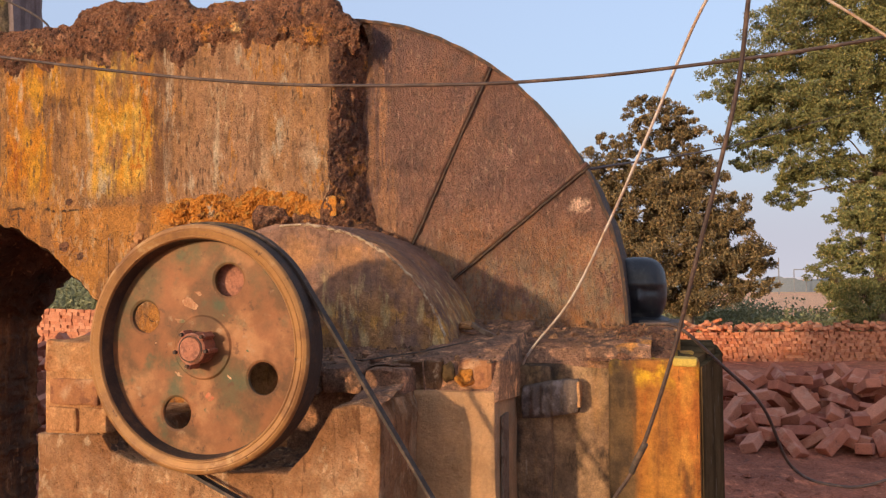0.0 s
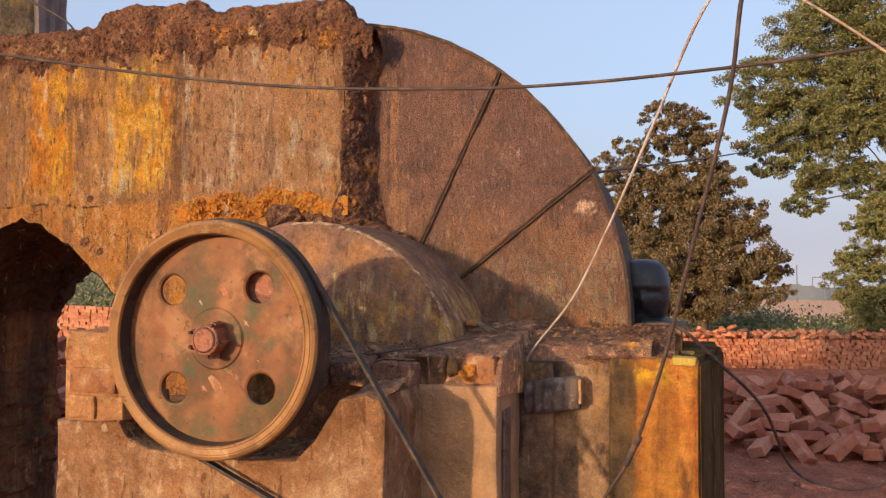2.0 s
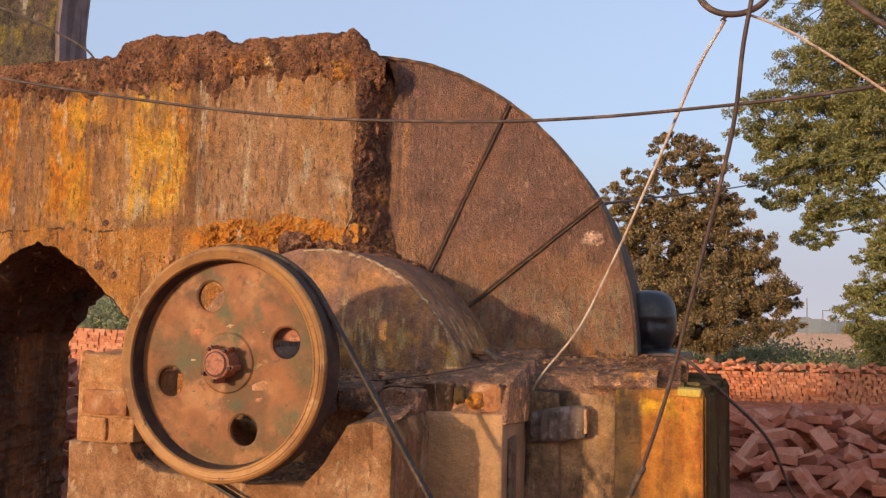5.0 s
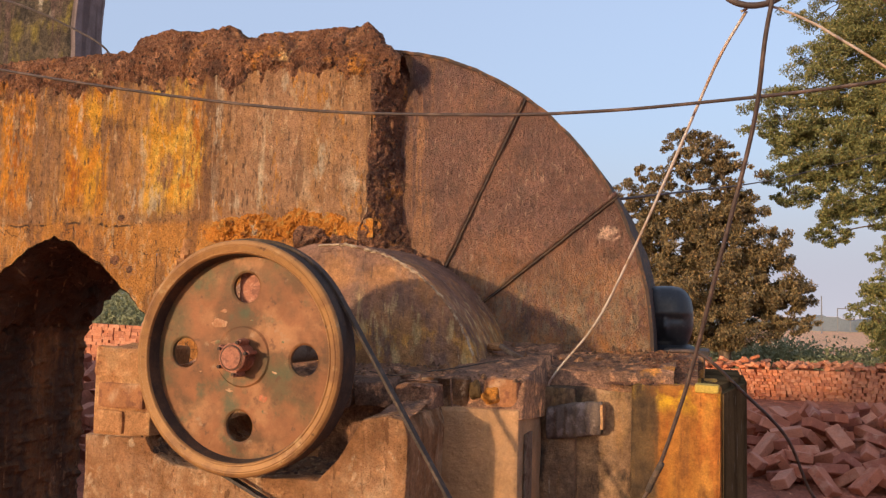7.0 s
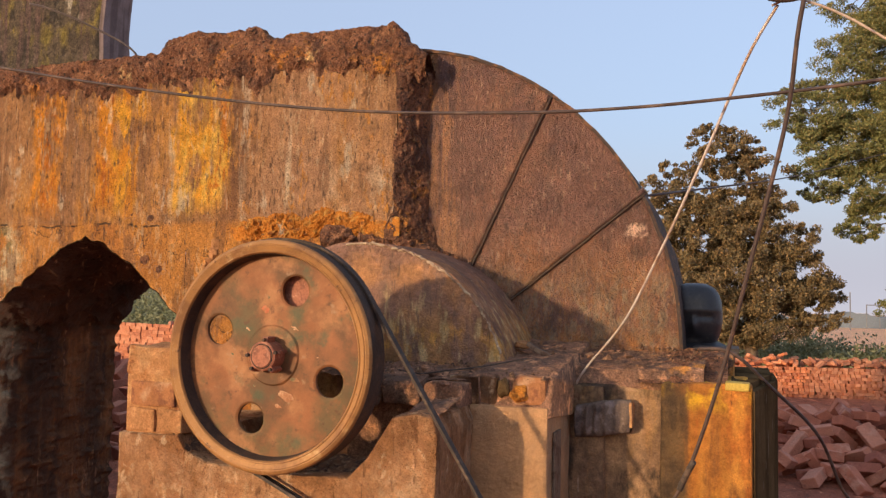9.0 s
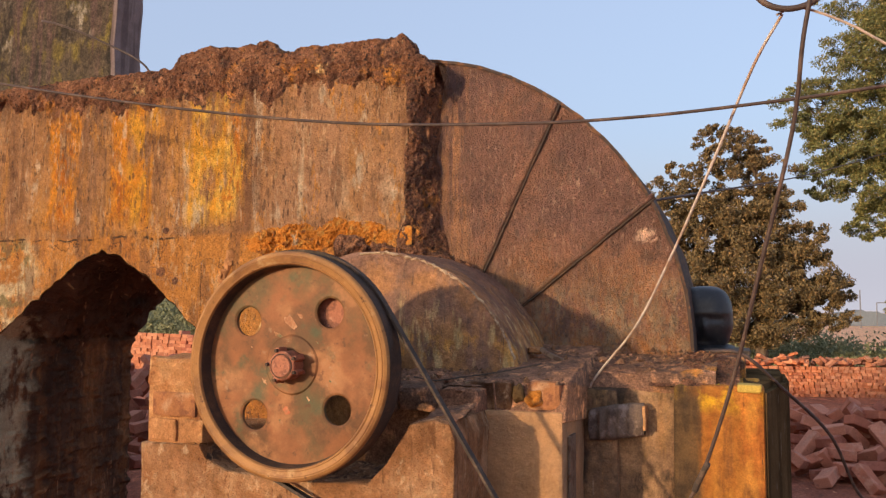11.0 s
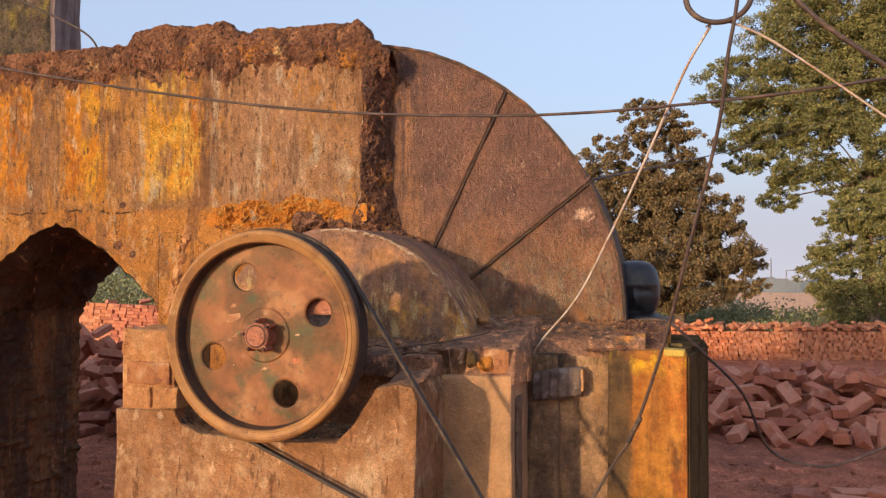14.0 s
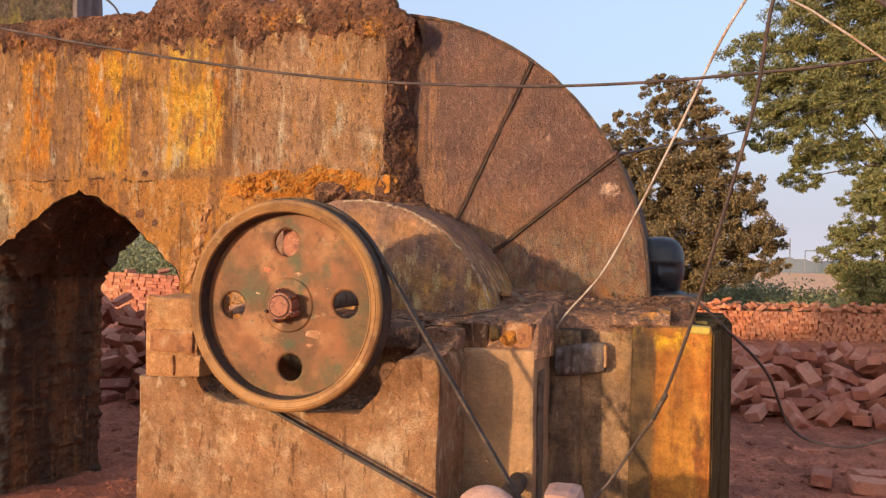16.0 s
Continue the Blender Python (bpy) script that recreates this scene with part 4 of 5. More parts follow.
# ---- plinth ----
def plinth():
    pl = empty("machine_plinth", "stained masonry plinth with stepped pillars carrying the blower", "plinth")
    outline = [(-1.70, -0.4), (-1.685, 0.735), (-1.47, 0.74), (-1.445, 0.70), (-1.37, 0.668), (-1.2, 0.66), (-1.0, 0.664), (-0.90, 0.668), (-0.845, 0.73), (-0.775, 0.842), (-0.70, 0.858), (-0.655, 0.85), (-0.64, 0.81), (-0.648, 0.4), (-0.652, -0.4)]
    part("front_pillar", worn(prism_bm(outline, 1.82, 2.40, 0.010), 6, 0.008, 0.10, 2), BASE, pl, "tan plastered pillar notched for the wheel")
    part("pillar", worn(box_bm(-0.70, -0.412, 2.112, 2.52, -0.4, 0.855, 0.012), 6, 0.006, 0.10, 5), PANEL, pl, "narrow grey cement pillar")
    part("edge_strip", box_bm(-0.411, -0.402, 2.17, 2.25, 0.35, 0.78, 0.002), STEEL, pl)
    part("core", box_bm(-1.62, -0.30, 2.42, 3.30, -0.4, 0.90, 0.02), DAMP, pl)
    part("recess_wall", worn(box_bm(-0.46, -0.10, 2.45, 3.2, -0.4, 0.905, 0.02), 6, 0.006, 0.10, 7), DAMP, pl, "damp dark plaster")
    part("corner_pillar", worn(box_bm(-0.13, 0.140, 2.425, 2.75, -0.4, 0.925, 0.016), 6, 0.006, 0.09, 9), YELLOW, pl, "yellow-stained corner pillar")
    bm = bmesh.new()
    a = [(0.06, 2.47), (0.147, 2.44), (0.232, 2.90), (0.232, 3.25), (0.06, 3.25)]
    lo = [bm.verts.new((x, y, -0.4)) for x, y in a]
    hi = [bm.verts.new((x, y, 0.925)) for x, y in a]
    for i in range(5):
        bm.faces.new((lo[i], lo[(i + 1) % 5], hi[(i + 1) % 5], hi[i]))
    bm.faces.new(hi)
    bmesh.ops.bevel(bm, geom=[e for e in bm.edges if all(v.co.z > 0.9 for v in e.verts)], offset=0.02, segments=2, affect="EDGES")
    part("corner_block", bm, SHADED_CEMENT, pl, "cement corner block with side shade put into its colour")
    part("back_slab", box_bm(-1.0, 0.09, 2.74, 3.28, -0.4, 1.0, 0.02), SILT, pl)

    def silt(u, v):
        x, y = -1.62 + u * 1.62, 2.115 + v * 0.66
        z = 0.935 + 0.09 * v + 0.012 * noise.noise((x * 5, y * 5, 1)) + 0.010 * noise.noise((x * 17, y * 17, 1)) + 0.005 * noise.noise((x * 50, y * 50, 1))
        if x < -0.66:
            z -= 0.012
        if x > -0.40:
            z = max(z - 0.03, 0.0)
            if y < 2.46:
                y = 2.46 - 0.02 * (2.46 - y)
                z = 0.905
        if v < 0.07 and x > -0.62:
            z -= (0.07 - v) * 1.5
        return Vector((x, y, z))
    part("silt_ledge", sheet_bm(220, 80, silt), SILT, pl, "dark oily dirt on the ledge", smooth=True)

    def spill(u, v):
        x, y = -0.785 + u * 0.138, 1.835 + v * 0.19
        z = 0.845 + 0.012 * u + 0.025 * v * v + 0.007 * noise.noise((x * 14, y * 14, 2)) + 0.006 * noise.noise((x * 45, y * 45, 2)) - 0.03 * max(0, 0.06 - v) / 0.06 - 0.03 * max(0, 0.15 - u) / 0.15
        return Vector((x, y, z))
    part("silt_spill", sheet_bm(50, 70, spill), SILT, pl, smooth=True)

    part("notch_back", worn(box_bm(-1.06, -0.695, 2.12, 2.43, 0.60, 0.90, 0.02), 9, 0.012, 0.06, 13), SILT, pl, "dirty masonry behind the wheel")
    for k, (xa, xb) in enumerate(((-1.03, -0.903), (-0.897, -0.782), (-0.776, -0.650))):
        part("brick", worn(box_bm(xa, xb, 2.03 + 0.008 * k, 2.16, 0.846, 0.928 - 0.004 * k, 0.012), 14, 0.014, 0.03, 30 + k), SILT, pl, "dirt-crusted brick")
    verts, faces = [], []
    rng = random.Random(33)
    for _ in range(900):
        x, y = rng.uniform(-1.0, 0.0), rng.uniform(2.13, 2.74)
        if x > -0.42 and y < 2.48:
            continue
        r = rng.uniform(0.002, 0.008) * (2.2 if rng.random() < 0.06 else 1)
        z = 0.930 + 0.13 * (y - 2.115)
        o = len(verts)
        verts += [(x + r * rng.uniform(0.6, 1.4), y, z), (x, y + r, z), (x - r * rng.uniform(0.6, 1.4), y, z), (x, y - r, z), (x + r * 0.3, y, z + r * rng.uniform(0.8, 1.5))]
        faces += [(o, o + 1, o + 4), (o + 1, o + 2, o + 4), (o + 2, o + 3, o + 4), (o + 3, o, o + 4)]
    me = bpy.data.meshes.new("ledge_grit")
    me.from_pydata(verts, [], faces)
    me.materials.append(RUBBLE)
    grit_ob = new("ledge_grit", me)
    grit_ob.parent = pl
    tagged(grit_ob, kind="stuff")

    # clay heaped on the corner pillar
    def mound(u, v):
        x, y = -0.20 + 0.27 * u, 2.432 + 0.36 * v
        z = 0.915 + 0.09 * v + 0.025 * math.exp(-((x + 0.075) / 0.06) ** 2 - ((v - 0.5) / 0.4) ** 2)
        p = Vector((x, y, z))
        return p + (noise.noise_vector(p * 16) * 0.009 + noise.noise_vector(p * 40) * 0.009 + noise.noise_vector(p * 90) * 0.007) * min(1, 5 * u, 5 * (1 - u), 5 * v + 0.2)
    part("clay_mound", sheet_bm(90, 110, mound), CRUST, pl, "crumbling clay with orange patches")
    part("paint_dab", worn(box_bm(0.062, 0.134, 2.418, 2.50, 0.905, 0.930, 0.006), 20, 0.005, 0.03), mat("yellow_paint", (0.52, 0.36, 0.07), [((0.36, 0.19, 0.04), ("n", 30, 0.5, 0.62, 1))], rough=0.7), pl, "bright yellow paint dab")
    # crumbled mortar in the notch
    def crumble(u, v):
        x = -1.50 + 0.66 * u
        sag = 0.16 * max(0, 0.16 - u) / 0.16 + 0.05 * max(0, u - 0.9) / 0.1
        p = Vector((x, 1.832 + 0.20 * v, 0.655 + sag * 0.6 + 0.030 * math.sin(v * math.pi * 0.5)))
        return p + (noise.noise_vector(p * 18) * 0.010 + noise.noise_vector(p * 45) * 0.011 + noise.noise_vector(p * 100) * 0.006) * min(1, 0.3 + 3 * v)
    part("mortar_rubble", sheet_bm(190, 36, crumble), RUBBLE, pl, "crumbled brown mortar")
    # masonry above the notch
    part("block", worn(box_bm(-1.682, -1.495, 1.828, 2.05, 0.905, 1.000, 0.014), 12, 0.010, 0.05, 3), TANBLOCK, pl, "tan mortared block")
    part("brick", worn(box_bm(-1.655, -1.49, 1.826, 2.05, 0.818, 0.894, 0.008), 14, 0.006, 0.05, 4), REDBRICK, pl, "worn orange brick")
    part("brick", worn(box_bm(-1.665, -1.562, 1.828, 2.05, 0.742, 0.812, 0.008), 14, 0.005, 0.05, 5), TANBLOCK, pl)
    part("brick", worn(box_bm(-1.553, -1.462, 1.830, 2.05, 0.742, 0.812, 0.008), 14, 0.006, 0.05, 6), TANBLOCK, pl)
    part("bed_joint", worn(box_bm(-1.676, -1.478, 1.8375, 2.05, 0.730, 0.945, 0.004), 16, 0.004, 0.03, 21), TANBLOCK, pl)
    # bricks laid along the pillar head
    part("brick", worn(box_bm(-0.720, -0.572, 2.125, 2.26, 0.850, 0.936, 0.008), 12, 0.006, 0.05, 7), BASE, pl)
    part("brick", worn(box_bm(-0.530, -0.418, 2.130, 2.26, 0.852, 0.940, 0.016), 12, 0.012, 0.04, 8), REDBRICK, pl, "broken orange brick")


plinth()


def stone(name, centre, size, seed, material, label):
    tagged(finish(name, rock_bm(centre, size, seed), material, smooth=False), label, "stone", "loose stones on the ledge")


stone("stone", (-0.552, 2.135, 0.905), (0.020, 0.02, 0.028), 3, SHADED_CEMENT, "small grey stone on the plinth ledge")
stone("stone", (-0.500, 2.128, 0.892), (0.028, 0.02, 0.024), 5, OCHRE, "small ochre stone on the plinth ledge")
stone("stone", (-0.590, 2.50, 1.015), (0.030, 0.03, 0.014), 7, TANBLOCK, "flat tan chip on the dirt ledge")
stick = tagged(finish("wood_splinter", worn(box_bm(-0.045, 0.045, -0.012, 0.012, -0.008, 0.008, 0.003), 20, 0.004, 0.03), STEEL), "grey wood splinter lying on the dirt ledge", "splinter")
stick.matrix_basis = pose(-0.53, 2.48, 1.0, 0, 28, 0)
for k, (x, y, r) in enumerate(((-0.78, 2.14, 0.016), (-0.83, 2.20, 0.012), (-0.70, 2.02, 0.012), (-0.36, 2.52, 0.015), (-0.24, 2.54, 0.012), (-0.68, 2.40, 0.010))):
    stone("stone", (x, y, 0.94 + 0.13 * max(0, y - 2.15) - 0.25 * max(0, 2.1 - y)), (r * 1.3, r, r * 0.8), 11 + k, SILT, "small dirt-coloured stone on the plinth ledge")


# ---- pulley wheel ----
WX, WY, WZ, WR = -1.113, 1.72, 0.997, 0.320


def pulley_wheel():
    wheel = empty("pulley_wheel", "rusty cast pulley wheel with four round holes, turning", "pulley", at=pose(WX, WY, WZ))
    prof = [(0.282, 0.005), (0.285, 0.0), (0.288, -0.001), (0.290, 0.001), (0.303, -0.003), (0.305, -0.001), (0.308, -0.002), (0.316, 0.001), (WR, 0.007), (WR, 0.014), (0.312, 0.018), (0.312, 0.078), (WR, 0.081), (WR, 0.086), (0.282, 0.087), (0.282, 0.04)]
    part("rim", ring_bm(prof, 128), RIM, wheel, "worn shiny rim", smooth=False)
    # disc with four holes: square cells round each hole, ring by ring
    bm = bmesh.new()
    y0, y1, hr, hole = 0.044, 0.055, 0.190, 0.042
    n = 24
    R0, R1 = 0.03, 0.283
    for q in range(4):
        mid = q * math.pi / 2
        cx, cz = hr * math.cos(mid), hr * math.sin(mid)

        def bound(k):
            # the point of the quarter's outline that lies in direction k from the hole
            t = k / n * 4
            s, w = int(t) % 4, t - int(t)
            if s == 0:
                a, r = mid - math.pi / 4 + w * math.pi / 2, R1
            elif s == 1:
                a, r = mid + math.pi / 4, R1 + (R0 - R1) * w
            elif s == 2:
                a, r = mid + math.pi / 4 - w * math.pi / 2, R0
            else:
                a, r = mid - math.pi / 4, R0 + (R1 - R0) * w
            return r * math.cos(a), r * math.sin(a)
        N = n * 4
        outer = [bound(k * n / N) for k in range(N)]
        angles = []
        for x, z in outer:
            angles.append(math.atan2(z - cz, x - cx))
        for y, flip in ((y0, False), (y1, True)):
            o = [bm.verts.new((x, y, z)) for x, z in outer]
            h = [bm.verts.new((cx + hole * math.cos(a), y, cz + hole * math.sin(a))) for a in angles]
            m = [bm.verts.new((cx + (hole + 0.006) * math.cos(a), y - (0.003 if not flip else 0), cz + (hole + 0.006) * math.sin(a))) for a in angles]
            for k in range(N):
                j = (k + 1) % N
                bm.faces.new((o[k], o[j], m[j], m[k]))
                bm.faces.new((m[k], m[j], h[j], h[k]))
            if not flip:
                front = h
            else:
                for k in range(N):
                    j = (k + 1) % N
                    bm.faces.new((front[k], front[j], h[j], h[k]))
    bmesh.ops.remove_doubles(bm, verts=bm.verts, dist=1e-5)
    part("disc", bm, DISC, wheel, "rusty disc with flaking green and red paint")
    part("tread", ring_bm([(0.313, 0.013), (WR + 0.0008, 0.013), (WR + 0.0008, 0.086), (0.313, 0.086)], 128), GREASE_AND_SHADE, wheel, "greasy dark tread")
    # near-black band paints in the shade inside the dirty rim
    part("inner_band", ring_bm([(0.2812, 0.007), (0.2832, 0.007), (0.2832, 0.046), (0.2762, 0.046)], 128), GREASE_AND_SHADE, wheel, "dirty inner band with rim shade put into its colour")
    part("boss", ring_bm([(0.03, 0.039), (0.080, 0.039), (0.086, 0.044), (0.086, 0.054), (0.03, 0.054)], 64), DISC, wheel)
    part("hub", ring_bm([(0.002, -0.012), (0.036, -0.012), (0.040, -0.009), (0.041, 0.045), (0.002, 0.045)], 48), HUB, wheel, "rust-red hub", smooth=False)
    part("shaft_end", ring_bm([(0.001, -0.016), (0.029, -0.016), (0.031, -0.013), (0.031, -0.008), (0.001, -0.008)], 40), HUB, wheel, "worn shaft end")
    part("collar", ring_bm([(0.031, -0.0135), (0.033, -0.014), (0.0345, -0.0125), (0.0345, -0.004), (0.031, -0.004)], 48), DARK_STEEL, wheel)
    # clamp lugs and their bolts round the hub
    for ang, w, h in ((68, 0.016, 0.013), (18, 0.012, 0.010), (150, 0.014, 0.011), (215, 0.010, 0.012), (282, 0.016, 0.012)):
        m = Matrix.Rotation(-math.radians(ang), 4, "Y") @ Matrix.Translation((0.045, 0, 0))
        bm = worn(box_bm(-0.010, 0.008, -0.010, 0.032, -w / 2, w / 2, 0.003), 40, 0.003, 0.012, ang)
        bmesh.ops.transform(bm, matrix=m, verts=bm.verts)
        lug = part("lug", bm, HUB, wheel, "knobbly rusted lug")
        bm = bmesh.new()
        bmesh.ops.create_cone(bm, cap_ends=True, segments=6, radius1=0.0055, radius2=0.005, depth=0.010, matrix=m @ Matrix.Translation((0, -0.013, 0)) @ Matrix.Rotation(math.pi / 2, 4, "X"))
        part("bolt", bm, DARK_STEEL, lug)
    part("shaft", ring_bm([(0.002, 0.05), (0.034, 0.05), (0.034, 0.64), (0.002, 0.64)], 32), STEEL, wheel)
    # scabs of old paint and weld on the disc
    rng = random.Random(21)
    for a, r, s, m in ((-58, 0.13, 0.020, "red"), (-64, 0.165, 0.024, "green"), (132, 0.12, 0.022, "pale"), (118, 0.14, 0.018, "pale"), (20, 0.13, 0.016, "green"), (200, 0.14, 0.015, "pale"), (80, 0.11, 0.018, "green"), (250, 0.10, 0.016, "pale"), (160, 0.10, 0.02, "green"), (-20, 0.11, 0.014, "pale")):
        a = math.radians(a)
        c = rock_bm((r * math.cos(a), 0.0455, r * math.sin(a)), (s * rng.uniform(0.8, 1.5), 0.0035, s * rng.uniform(0.5, 0.9)), rng.random() * 30, 3)
        part("paint_flake", c, SCABS[m], wheel, smooth=True)
    return wheel


SCABS = {"red": mat("flaked_red_paint", (0.46, 0.13, 0.06), [((0.34, 0.15, 0.07), ("n", 40, 0.42, 0.60, 1))], rough=0.7),
         "green": mat("flaked_green_paint", (0.10, 0.11, 0.055), [((0.30, 0.14, 0.065), ("n", 36, 0.42, 0.60, 1))], rough=0.7),
         "pale": mat("bare_pale_metal", (0.46, 0.27, 0.15), [((0.34, 0.15, 0.07), ("n", 40, 0.42, 0.60, 1))], rough=0.7)}
WHEEL = pulley_wheel()


def bearing_block():
    bb = empty("bearing_plate", "rust-stained bearing plate close behind the pulley wheel", "bearing")
    outline = [(-1.15, 1.06), (-1.15, 1.225), (-1.10, 1.235), (-1.02, 1.22), (-0.95, 1.175), (-0.91, 1.11), (-0.90, 1.06)]
    part("plate", worn(prism_bm(outline, 1.790, 1.83, 0.006), 20, 0.003, 0.04, 17), HUB, bb, "flat rust-stained plate")
    part("bracket", worn(box_bm(-1.15, -1.105, 1.825, 2.34, 0.98, 1.12, 0.006), 9, 0.006, 0.08, 19), STEEL, bb)


bearing_block()

# ---- belts and motor ----
MX, MZ, MR = -0.452, 0.440, 0.070


def belt(y):
    """A loop round the wheel and the motor's pulley."""
    r1, r2 = WR + 0.005, MR
    dx, dz = MX - WX, MZ - WZ
    d, base = math.hypot(dx, dz), math.atan2(dz, dx)
    t = math.acos((r1 - r2) / d)
    pts = []
    for k in range(61):
        a = base + t + (2 * math.pi - 2 * t) * k / 60
        pts.append((WX + r1 * math.cos(a), WZ + r1 * math.sin(a)))
    for k in range(25):
        a = base - t + 2 * t * k / 24
        pts.append((MX + r2 * math.cos(a), MZ + r2 * math.sin(a)))
    bm = bmesh.new()
    n = len(pts)
    loops = []
    for i, (x, z) in enumerate(pts):
        (xa, za), (xb, zb) = pts[i - 1], pts[(i + 1) % n]
        w = Vector((xb - xa, 0, zb - za)).normalized()
        o = Vector((w.z, 0, -w.x))
        c = Vector((x, y, z))
        loops.append([bm.verts.new(c + o * u + Vector((0, v, 0))) for u, v in ((-0.004, -0.004), (0.004, -0.0065), (0.004, 0.0065), (-0.004, 0.004))])
    for a, b in zip(loops, [*loops[1:], loops[0]]):
        for i in range(4):
            bm.faces.new((a[i], a[(i + 1) % 4], b[(i + 1) % 4], b[i]))
    tagged(finish("drive_belt", bm, RUBBER), "dusty black rubber drive belt round the pulley wheel", "belt", "drive belts")


for y in (1.782, 1.796):
    belt(y)


def motor():
    mo = empty("electric_motor", "dusty pink electric motor driving the belts", "motor")
    at = pose(MX, 0, MZ)

    def turned(name, prof, material, label=""):
        bm = ring_bm(prof, 48)
        bmesh.ops.transform(bm, matrix=at, verts=bm.verts)
        return part(name, bm, material, mo, label, smooth=False)
    turned("pulley", [(0.002, 1.768), (0.030, 1.768), (0.032, 1.772), (0.030, 1.776), (0.030, 1.803), (0.032, 1.815), (0.002, 1.83)], GREASE_AND_SHADE, "small grooved pulley")
    bm = bmesh.new()
    bmesh.ops.create_uvsphere(bm, u_segments=32, v_segments=20, radius=1.0)
    bmesh.ops.transform(bm, matrix=Matrix.Translation((-0.455, 1.67, 0.430)) @ Matrix.Diagonal((0.102, 0.07, 0.112, 1)), verts=bm.verts)
    part("end_cover", bm, PINK, mo, "dusty pink rounded end cover", smooth=True)
    turned("body", [(0.002, 1.82), (0.025, 1.82), (0.03, 1.86), (0.03, 2.08), (0.002, 2.08)], GREASE_AND_SHADE)
    part("terminal_box", worn(box_bm(-0.318, -0.215, 1.70, 1.84, 0.40, 0.53, 0.03), 12, 0.005, 0.05), PINK, mo, "dusty terminal box")
    part("bracket", box_bm(-0.42, -0.28, 1.77, 1.84, 0.36, 0.40, 0.006), STEEL, mo)
    part("foot", box_bm(-0.60, -0.20, 1.62, 2.08, -0.2, 0.36, 0.02), BASE, mo, "plastered motor bed")


motor()


# ---- painted head ----
def head():
    bm = bmesh.new()
    bmesh.ops.create_uvsphere(bm, u_segments=72, v_segments=56, radius=1.0)
    for v in bm.verts:
        x, y, z = v.co
        p = (abs(x) ** 3 + abs(y) ** 3 + abs(z) ** 3) ** (-1 / 3)
        x, y, z = x * p, y * p, z * p
        taper = 1.0 if z > -0.1 else 1 - 0.30 * (-0.1 - z) ** 1.3
        v.co = Vector((x * 0.100 * taper, y * 0.094 * taper, z * 0.134))
        if y < -0.3:
            face = min(1, max(0, (0.34 - z) / 0.40)) * 0.005
            brow = math.exp(-((z - 0.24) / 0.06) ** 2) * 0.004
            nose = math.exp(-(x / 0.12) ** 2) * math.exp(-((z + 0.18) / 0.20) ** 2) * 0.016
            eyes = math.exp(-((abs(x) - 0.42) / 0.20) ** 2) * math.exp(-((z - 0.06) / 0.06) ** 2) * 0.010
            mouth = math.exp(-(x / 0.35) ** 2) * math.exp(-((z + 0.55) / 0.06) ** 2) * 0.010
            v.co.y += face - brow - nose + eyes + mouth
    bmesh.ops.translate(bm, verts=bm.verts, vec=(-0.052, 3.02, 1.114))
    sh = bmesh.new()
    bmesh.ops.create_uvsphere(sh, u_segments=32, v_segments=16, radius=1.0)
    bmesh.ops.transform(sh, matrix=Matrix.Translation((-0.04, 3.02, 0.985)) @ Matrix.Diagonal((0.12, 0.10, 0.055, 1)), verts=sh.verts)
    me = bpy.data.meshes.new("bust")
    sh.to_mesh(me)
    sh.free()
    bm.from_mesh(me)
    bpy.data.meshes.remove(me)
    tagged(finish("painted_head", bm, BLACKPAINT, smooth=True), "glossy black painted clay head standing on the plinth", "figure")


head()
tagged(finish("iron_plate", worn(box_bm(-0.05, 0.105, 2.80, 3.05, 0.997, 1.015, 0.004), 12, 0.004, 0.05), RUBBER), "dark iron plate lying on the plinth", "plate")


# ---- sacking ----
def sacking():
    def place(u, v):
        a = v * 2 * math.pi
        x = -0.388 + 0.172 * u
        half_z, half_y = 0.050 + 0.006 * math.sin(u * 3), 0.026 + 0.008 * math.sin(u * 34 + 2 * v) * (1 - u * 0.6)
        zc = 0.783 + 0.028 * u
        e = 0.75
        c, s = math.cos(a), math.sin(a)
        y = 2.422 + half_y * math.copysign(abs(c) ** e, c)
        z = zc + half_z * math.copysign(abs(s) ** e, s)
        p = Vector((x, y, z))
        return p + noise.noise_vector(p * 22) * 0.006
    bm = sheet_bm(60, 36, place)
    bmesh.ops.remove_doubles(bm, verts=bm.verts, dist=1e-5)
    bmesh.ops.holes_fill(bm, edges=bm.edges[:], sides=0)
    ob = tagged(empty("sacking_bundle", "grey ribbed sacking bundle tied to the damp wall", "bundle"))
    part("sacking", bm, CLOTH, ob, smooth=True)
    part("binding", worn(box_bm(-0.219, -0.209, 2.396, 2.448, 0.775, 0.852, 0.003), 20, 0.004, 0.03), TANBLOCK, ob, "pale binding")


sacking()


# ---- cables ----
def cable(name, points, radius, material, label, steps=10, sides=8, closed=False):
    return tagged(finish(name, tube_bm(spline(points, steps), radius, sides, closed=closed), material, smooth=True), label, "cable", "cables and wires")


